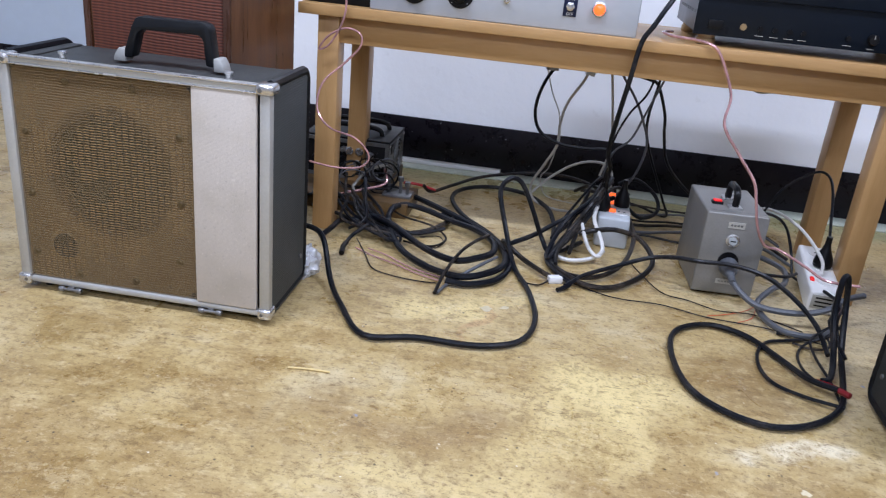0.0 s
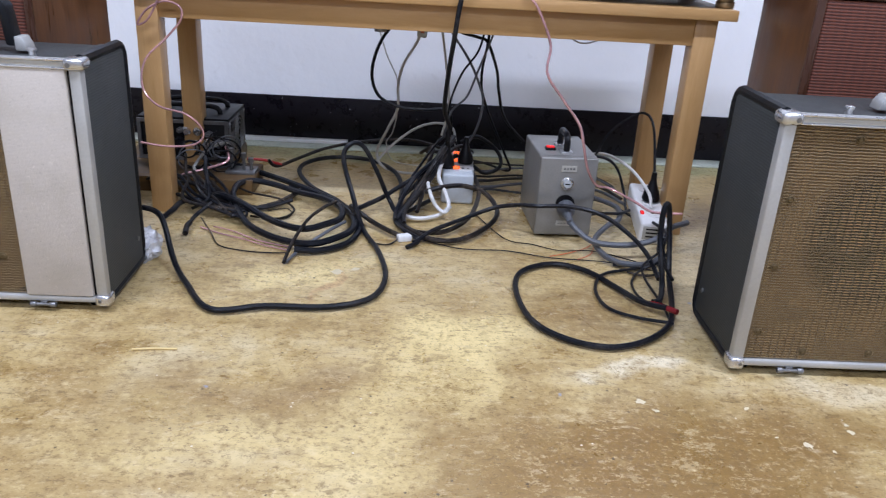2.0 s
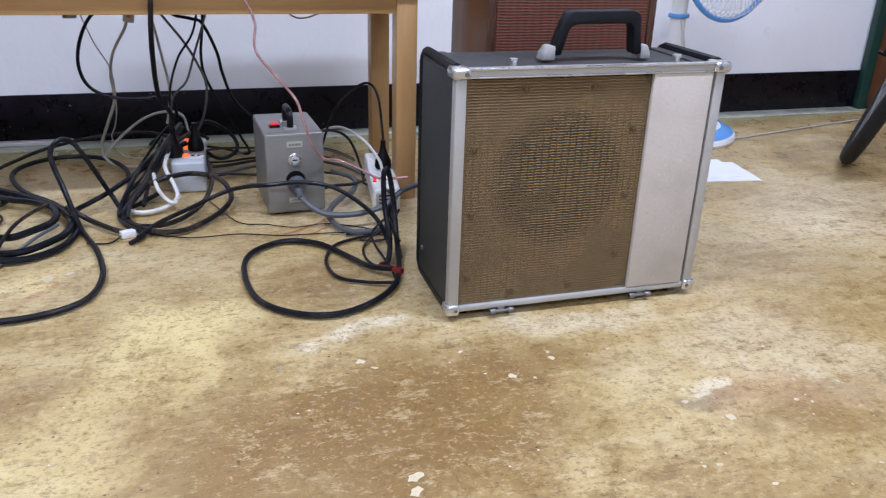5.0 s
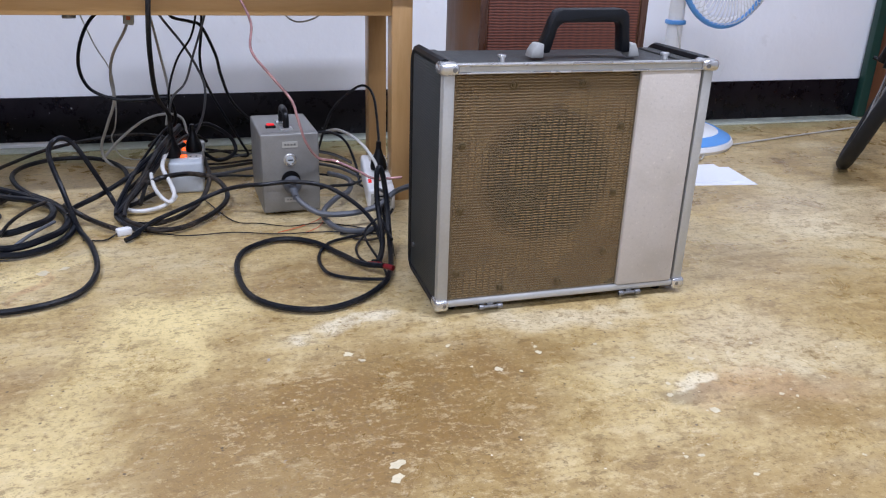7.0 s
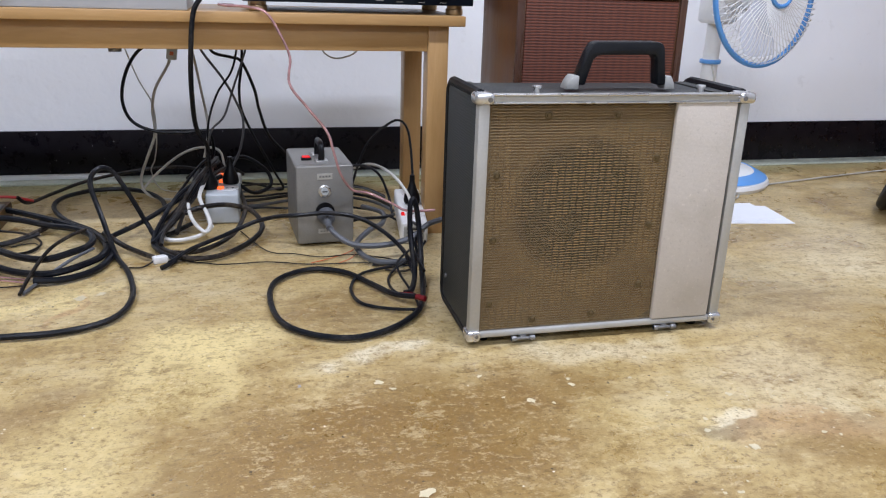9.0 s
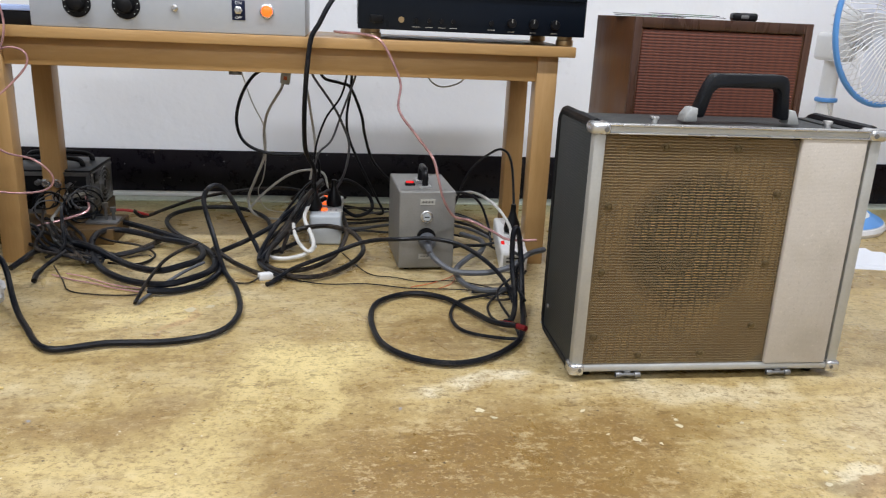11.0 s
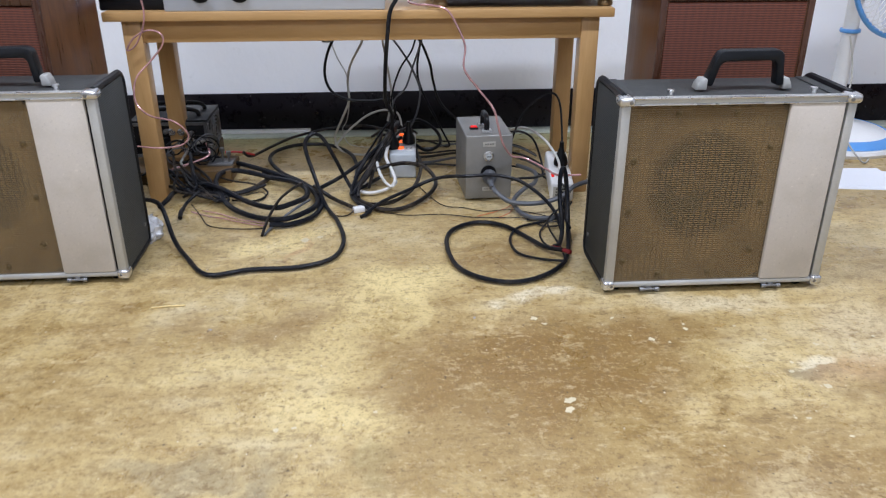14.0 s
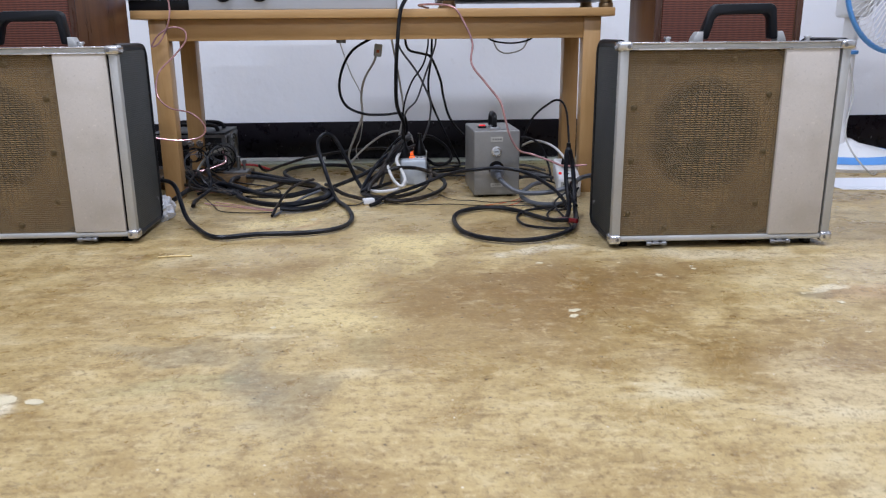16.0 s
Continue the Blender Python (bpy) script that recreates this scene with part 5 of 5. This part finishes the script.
cable("cord", [(0.269, 1.735, 0.385), (0.267, 1.735, 0.357), (0.253, 1.724, 0.311), (0.220, 1.711, 0.264), (0.197, 1.710, 0.192), (0.195, 1.721, 0.100)], 0.0036, RUBBER, "thin black cord hanging behind the table")
cable("cord", [(0.289, 1.715, 0.385), (0.286, 1.715, 0.359), (0.256, 1.695, 0.279), (0.234, 1.690, 0.220), (0.203, 1.700, 0.184), (0.190, 1.721, 0.120)], 0.0036, GREY_CABLE, "thin grey cord hanging behind the table")
cable("cord", [(0.205, 1.752, 0.385), (0.215, 1.752, 0.352), (0.254, 1.752, 0.341), (0.277, 1.752, 0.330), (0.302, 1.752, 0.270), (0.311, 1.762, 0.221), (0.335, 1.794, 0.150), (0.400, 1.835, 0.080), (0.470, 1.856, 0.030)], 0.0052, RUBBER, "black cord drooping behind the table")
cable("cord", [(0.168, 1.745, 0.385), (0.173, 1.745, 0.355), (0.187, 1.724, 0.274), (0.197, 1.721, 0.190), (0.184, 1.731, 0.120)], 0.0042, PALE_CABLE, "pale grey cord hanging behind the table")
cable("cord", [(0.280, 1.752, 0.385), (0.277, 1.752, 0.330), (0.268, 1.752, 0.258), (0.280, 1.762, 0.196), (0.340, 1.814, 0.065), (0.360, 1.835, 0.012), (0.300, 1.898, 0.010), (0.220, 1.908, 0.020)], 0.0046, RUBBER, "black cord hanging to the floor behind the table")
cable("copper_speaker_wire", [(0.267, 1.605, 0.458), (0.241, 1.525, 0.462), (0.256, 1.465, 0.462), (0.293, 1.451, 0.461), (0.326, 1.441, 0.452), (0.350, 1.438, 0.415), (0.367, 1.433, 0.372), (0.364, 1.420, 0.325), (0.397, 1.406, 0.280), (0.430, 1.394, 0.238), (0.441, 1.388, 0.202), (0.455, 1.390, 0.155), (0.480, 1.409, 0.118), (0.515, 1.430, 0.105), (0.555, 1.388, 0.094), (0.580, 1.352, 0.088), (0.632, 1.336, 0.092)], 0.0038, COPPER, "shiny pink copper speaker wire hanging over the table edge", "wire")
cable("copper_speaker_wire", [(-0.420, 1.655, 0.620), (-0.365, 1.515, 0.560), (-0.345, 1.439, 0.510), (-0.338, 1.439, 0.460), (-0.346, 1.440, 0.420), (-0.371, 1.447, 0.380), (-0.390, 1.447, 0.371), (-0.371, 1.443, 0.397), (-0.339, 1.443, 0.414), (-0.311, 1.443, 0.407), (-0.309, 1.443, 0.384), (-0.338, 1.443, 0.350), (-0.376, 1.432, 0.310), (-0.381, 1.419, 0.262), (-0.352, 1.410, 0.231), (-0.301, 1.409, 0.217), (-0.275, 1.419, 0.184), (-0.290, 1.419, 0.159), (-0.340, 1.414, 0.153), (-0.390, 1.409, 0.160)], 0.0030, COPPER, "pink copper speaker wire looped round the table leg", "wire")
cable("adaptor_cord", [(0.500, 1.627, 0.050), (0.535, 1.606, 0.165), (0.586, 1.606, 0.214), (0.613, 1.596, 0.221), (0.626, 1.575, 0.195), (0.624, 1.523, 0.130), (0.620, 1.505, 0.118)], 0.0042, RUBBER, "black cord arching to the white power strip")
cable("white_cord", [(0.185, 1.627, 0.085), (0.178, 1.560, 0.072), (0.193, 1.516, 0.050), (0.199, 1.491, 0.030), (0.179, 1.489, 0.012), (0.143, 1.469, 0.010), (0.113, 1.479, 0.010), (0.108, 1.504, 0.012), (0.125, 1.523, 0.020)], 0.0066, WHITE_CABLE, "white cord curled before the power strip")
cable("white_cord", [(0.155, 1.554, 0.060), (0.162, 1.501, 0.050), (0.174, 1.493, 0.030), (0.191, 1.484, 0.020), (0.203, 1.500, 0.028)], 0.0060, WHITE_CABLE, "white cord curled before the power strip")
cable("white_cord", [(0.520, 1.814, 0.060), (0.560, 1.710, 0.100), (0.590, 1.586, 0.105), (0.607, 1.482, 0.085), (0.608, 1.456, 0.062)], 0.0050, WHITE_CABLE, "white cord running into the white power strip")
cable("thin_wire", [(0.044, 1.343, 0.004), (0.082, 1.336, 0.004), (0.103, 1.368, 0.006)], 0.0024, RUBBER_BROWN, "thin dark wire on the floor", "wire")
cable("thin_wire", [(0.127, 1.380, 0.004), (0.217, 1.332, 0.004), (0.307, 1.331, 0.004), (0.387, 1.306, 0.004), (0.491, 1.297, 0.004), (0.578, 1.264, 0.004)], 0.0018, RUBBER, "thin black wire trailing over the floor", "wire")
cable("thin_wire", [(0.258, 1.530, 0.004), (0.309, 1.394, 0.004), (0.361, 1.369, 0.004), (0.412, 1.343, 0.004), (0.477, 1.348, 0.004), (0.550, 1.305, 0.004)], 0.0018, RUBBER_BROWN, "thin brown wire trailing over the floor", "wire")
cable("orange_wire", [(0.388, 1.315, 0.003), (0.432, 1.339, 0.003), (0.468, 1.366, 0.004), (0.486, 1.390, 0.004), (0.469, 1.333, 0.004), (0.439, 1.306, 0.003)], 0.0013, ORANGE_WIRE, "thin orange wire on the floor before the transformer", "wire")
cable("test_lead", [(-0.215, 1.731, 0.040), (-0.198, 1.747, 0.022), (-0.155, 1.794, 0.030), (-0.090, 1.866, 0.040), (0.018, 1.918, 0.050), (0.120, 1.898, 0.060), (0.190, 1.835, 0.060)], 0.0062, RUBBER_BROWN, "grey-black test lead running along the wall")
cable("red_test_probe", [(-0.262, 1.721, 0.044), (-0.225, 1.731, 0.040), (-0.190, 1.754, 0.024)], 0.0050, RED_WIRE, "red tip of a test lead", "wire")
cable("floor_loop", [(0.011, 1.436, 0.020), (-0.035, 1.541, 0.015), (-0.101, 1.626, 0.015), (-0.145, 1.736, 0.015), (-0.133, 1.820, 0.015), (-0.069, 1.871, 0.015), (0.016, 1.856, 0.015), (0.077, 1.770, 0.015), (0.098, 1.656, 0.015), (0.099, 1.547, 0.015), (0.103, 1.450, 0.014)], 0.0080, RUBBER, "thick black cable looping on the floor behind the coil")
cable("tangle_cable", [(0.212, 1.721, 0.120), (0.183, 1.609, 0.110), (0.163, 1.571, 0.090), (0.137, 1.557, 0.050), (0.107, 1.499, 0.020), (0.100, 1.440, 0.012), (0.134, 1.384, 0.012), (0.173, 1.354, 0.010), (0.224, 1.366, 0.010), (0.279, 1.437, 0.012), (0.303, 1.508, 0.020), (0.281, 1.595, 0.030), (0.230, 1.576, 0.050), (0.181, 1.525, 0.060), (0.150, 1.523, 0.050)], 0.0080, RUBBER_BROWN, "dark cable curled in the tangle by the power strip")
cable("tangle_cable", [(0.200, 1.731, 0.110), (0.192, 1.639, 0.100), (0.169, 1.591, 0.070), (0.132, 1.513, 0.040), (0.102, 1.466, 0.014), (0.128, 1.392, 0.012), (0.191, 1.398, 0.012), (0.245, 1.486, 0.014), (0.269, 1.600, 0.030), (0.260, 1.712, 0.040), (0.253, 1.791, 0.050), (0.220, 1.835, 0.060)], 0.0075, RUBBER_BROWN, "dark cable curled in the tangle by the power strip")
cable("tangle_cable", [(0.190, 1.710, 0.100), (0.169, 1.630, 0.090), (0.132, 1.575, 0.070), (0.107, 1.533, 0.040), (0.090, 1.464, 0.012), (0.111, 1.393, 0.012), (0.140, 1.352, 0.010), (0.118, 1.322, 0.006)], 0.0070, RUBBER, "dark cable curled in the tangle by the power strip")
cable("tangle_cable", [(0.200, 1.700, 0.100), (0.176, 1.610, 0.090), (0.150, 1.564, 0.060), (0.119, 1.507, 0.030), (0.094, 1.440, 0.015)], 0.0078, RUBBER, "dark cable curled in the tangle by the power strip")
cable("tangle_cable", [(0.220, 1.690, 0.085), (0.162, 1.630, 0.070), (0.099, 1.588, 0.040), (0.058, 1.528, 0.030), (0.013, 1.483, 0.020), (0.005, 1.450, 0.020)], 0.0078, RUBBER, "dark cable running from the coil to the power strip")
cable("tangle_cable", [(0.215, 1.731, 0.110), (0.178, 1.627, 0.095), (0.145, 1.544, 0.055), (0.112, 1.476, 0.025), (0.110, 1.419, 0.018)], 0.0062, RUBBER_BROWN, "dark cable curled in the tangle by the power strip")
for k in range(6):
    a = (0.105 + rnd.uniform(-0.02, 0.03), 1.523 + rnd.uniform(-0.05, 0.06), 0.02)
    c = (0.19 + rnd.uniform(-0.03, 0.04), 1.762 + rnd.uniform(-0.04, 0.08), 0.09 + rnd.uniform(-0.03, 0.04))
    b1 = (0.6 * a[0] + 0.4 * c[0] + rnd.uniform(-0.02, 0.02), 0.6 * a[1] + 0.4 * c[1], rnd.uniform(0.03, 0.07))
    e = (c[0] + rnd.uniform(-0.05, 0.06), c[1] + rnd.uniform(0.03, 0.09), rnd.uniform(0.02, 0.06))
    cable("tangle_cable", [a, b1, c, e], rnd.choice((0.0045, 0.0055, 0.0065)), (RUBBER, RUBBER_BROWN)[k % 2], "dark cable knotted in the tangle behind the power strip")
cable("tangle_cable", [(0.230, 1.752, 0.100), (0.270, 1.773, 0.110), (0.320, 1.783, 0.075), (0.330, 1.773, 0.040), (0.290, 1.742, 0.030), (0.250, 1.731, 0.060)], 0.0068, RUBBER, "black cable looping behind the power strip")
cable("pale_cord", [(0.030, 1.835, 0.020), (0.070, 1.856, 0.060), (0.125, 1.866, 0.100), (0.175, 1.866, 0.115), (0.215, 1.856, 0.105), (0.225, 1.835, 0.050)], 0.0046, PALE_CABLE, "pale cord looping behind the power strip")
for k in range(6):
    y0, y1 = 1.648 + 0.045 * k, 1.690 + 0.04 * k + rnd.uniform(-0.03, 0.03)
    cable("rear_cable", [(0.24, y0, 0.012), (0.30, y0 + rnd.uniform(-0.03, 0.03), 0.012), (0.37, (y0 + y1) / 2, 0.014), (0.48, y1, 0.012), (0.56, y1 - 0.05, 0.012), (0.60, y1 - 0.14, 0.012)], rnd.choice((0.004, 0.0055)), (RUBBER, GREY_CABLE, RUBBER_BROWN)[k % 3], "dark cable lying on the floor behind the transformer")
cable("rear_cable", [(0.480, 1.565, 0.130), (0.530, 1.586, 0.125), (0.565, 1.596, 0.100), (0.585, 1.586, 0.050), (0.588, 1.554, 0.012)], 0.0045, RUBBER, "black cord drooping behind the transformer")
cable("link_lead", [(0.000, 1.471, 0.030), (0.017, 1.441, 0.030), (0.045, 1.430, 0.014), (0.080, 1.390, 0.012), (0.103, 1.370, 0.010)], 0.0075, RUBBER_BROWN, "cable end with a dark sleeve on the floor")
tagb = thing("cable_connector", pose(0.112, 1.368, 0.0, 0, 0, 20), "white cable connector lying on the floor", "connector")
part("housing", box(-0.014, 0.014, -0.008, 0.008, 0, 0.014, 0.003), WHITE, tagb)
part("clip", box(0.014, 0.020, -0.005, 0.005, 0.003, 0.010, 0.001), CHROME, tagb)
for k in range(6):
    o, w = rnd.uniform(0, 0.08), [rnd.uniform(-0.03, 0.03) for _ in range(8)]
    cable("tangled_lead", [(-0.44 + w[0], 1.544 + o, 0.02), (-0.37 + w[1], 1.513 + o * 0.6 + w[2], 0.03 + 0.4 * o), (-0.31 + w[3], 1.461 + o * 0.5 + w[4], 0.028), (-0.27 + o + w[5] * 0.5, 1.430 + w[6], 0.02), (-0.25 + o * 0.5, 1.471 + w[7], 0.018), (-0.29 + w[2], 1.523 + w[1], 0.03), (-0.33 + w[6], 1.596 + w[5], 0.04 + w[3] * 0.5)], rnd.choice((0.0036, 0.0048, 0.0056)), (RUBBER, RUBBER_BROWN)[k % 2], "dark lead tangled between the coil and the old supply")
cable("tangled_lead", [(-0.250, 1.580, 0.020), (-0.217, 1.552, 0.020), (-0.155, 1.535, 0.015), (-0.119, 1.492, 0.008), (-0.141, 1.444, 0.006), (-0.200, 1.450, 0.006)], 0.0035, RUBBER_BROWN, "thin dark lead curled inside the coil")
cable("tangled_lead", [(-0.126, 1.518, 0.020), (-0.151, 1.509, 0.014), (-0.189, 1.490, 0.010), (-0.240, 1.492, 0.020), (-0.290, 1.523, 0.030), (-0.330, 1.606, 0.050)], 0.0060, RUBBER, "dark lead curled inside the coil")
cable("tangled_lead", [(-0.330, 1.627, 0.060), (-0.315, 1.565, 0.090), (-0.300, 1.513, 0.070), (-0.290, 1.482, 0.030), (-0.320, 1.461, 0.012)], 0.0050, RUBBER, "dark lead hanging from the old supply")
cable("tangled_lead", [(-0.380, 1.648, 0.070), (-0.360, 1.575, 0.050), (-0.330, 1.523, 0.060), (-0.310, 1.492, 0.040), (-0.280, 1.482, 0.015)], 0.0050, RUBBER_BROWN, "dark lead hanging from the old supply")
cable("clip_lead", [(-0.276, 1.452, 0.030), (-0.300, 1.421, 0.014), (-0.302, 1.383, 0.012)], 0.0060, RUBBER, "black lead of an alligator clip")
cable("lead_clip", [(-0.302, 1.385, 0.012), (-0.302, 1.362, 0.012), (-0.298, 1.338, 0.008)], 0.008, BLACK, "black alligator clip on the floor by the table leg", "clip")
cable("side_lead", [(0.523, 1.130, 0.006), (0.515, 1.164, 0.004), (0.519, 1.213, 0.004), (0.542, 1.250, 0.010), (0.575, 1.249, 0.030), (0.600, 1.274, 0.050)], 0.0034, RUBBER, "thin black lead curled beside the speaker")
cable("side_lead", [(0.545, 1.069, 0.006), (0.545, 1.116, 0.010), (0.535, 1.189, 0.020), (0.539, 1.227, 0.030), (0.575, 1.253, 0.050), (0.600, 1.305, 0.055)], 0.0034, RUBBER, "thin black lead curled beside the speaker")
cable("side_lead", [(0.575, 1.155, 0.006), (0.580, 1.201, 0.020), (0.572, 1.232, 0.060), (0.590, 1.274, 0.070), (0.610, 1.336, 0.050)], 0.0040, RUBBER, "thin black lead curled beside the speaker")
cable("side_lead", [(0.575, 1.170, 0.030), (0.570, 1.253, 0.050), (0.600, 1.315, 0.060), (0.600, 1.398, 0.050)], 0.005, RUBBER, "black lead running to the white power strip")
cable("cord_loop", [(0.426, 1.695, 0.386), (0.442, 1.695, 0.375), (0.473, 1.695, 0.369), (0.509, 1.695, 0.369), (0.540, 1.695, 0.376), (0.555, 1.695, 0.386)], 0.0035, RUBBER, "thin black cord sagging under the table")
cable("cord_loop", [(0.447, 1.755, 0.386), (0.462, 1.765, 0.352), (0.490, 1.752, 0.340), (0.534, 1.765, 0.352), (0.550, 1.755, 0.386)], 0.0028, PALE_CABLE, "thin pale cord loop hanging under the table")
cable("side_lead", [(0.500, 1.282, 0.006), (0.545, 1.276, 0.008), (0.585, 1.289, 0.012), (0.600, 1.336, 0.020)], 0.0050, RUBBER, "dark lead lying before the white power strip")
cable("side_lead", [(0.520, 1.253, 0.005), (0.550, 1.237, 0.006), (0.578, 1.248, 0.010), (0.585, 1.305, 0.010)], 0.0034, RUBBER_BROWN, "dark lead lying before the white power strip")
cable("side_lead", [(0.460, 1.461, 0.030), (0.500, 1.450, 0.045), (0.550, 1.471, 0.040), (0.585, 1.523, 0.030)], 0.0050, RUBBER, "dark lead running behind the white power strip")
for k in range(9):
    cx, cy, cz, q = -0.325 + rnd.uniform(-0.05, 0.035), 1.664 + rnd.uniform(-0.03, 0.025), 0.072 + rnd.uniform(-0.015, 0.025), rnd.uniform(0.018, 0.034)
    a0, sk = rnd.uniform(0, 6), rnd.uniform(-0.6, 0.6)
    pts = [(cx + q * math.cos(a0 + i * 0.95), cy + q * sk * math.cos(a0 + i * 0.95) - 0.004 * i, cz + q * (1.1 - 0.04 * i) * math.sin(a0 + i * 0.95)) for i in range(9)]
    cable("wire_loop", pts, rnd.choice((0.0022, 0.003)), (GREY_CABLE, RUBBER_BROWN, RUBBER)[k % 3], "thin wire wound in loops before the old supply", "wire")
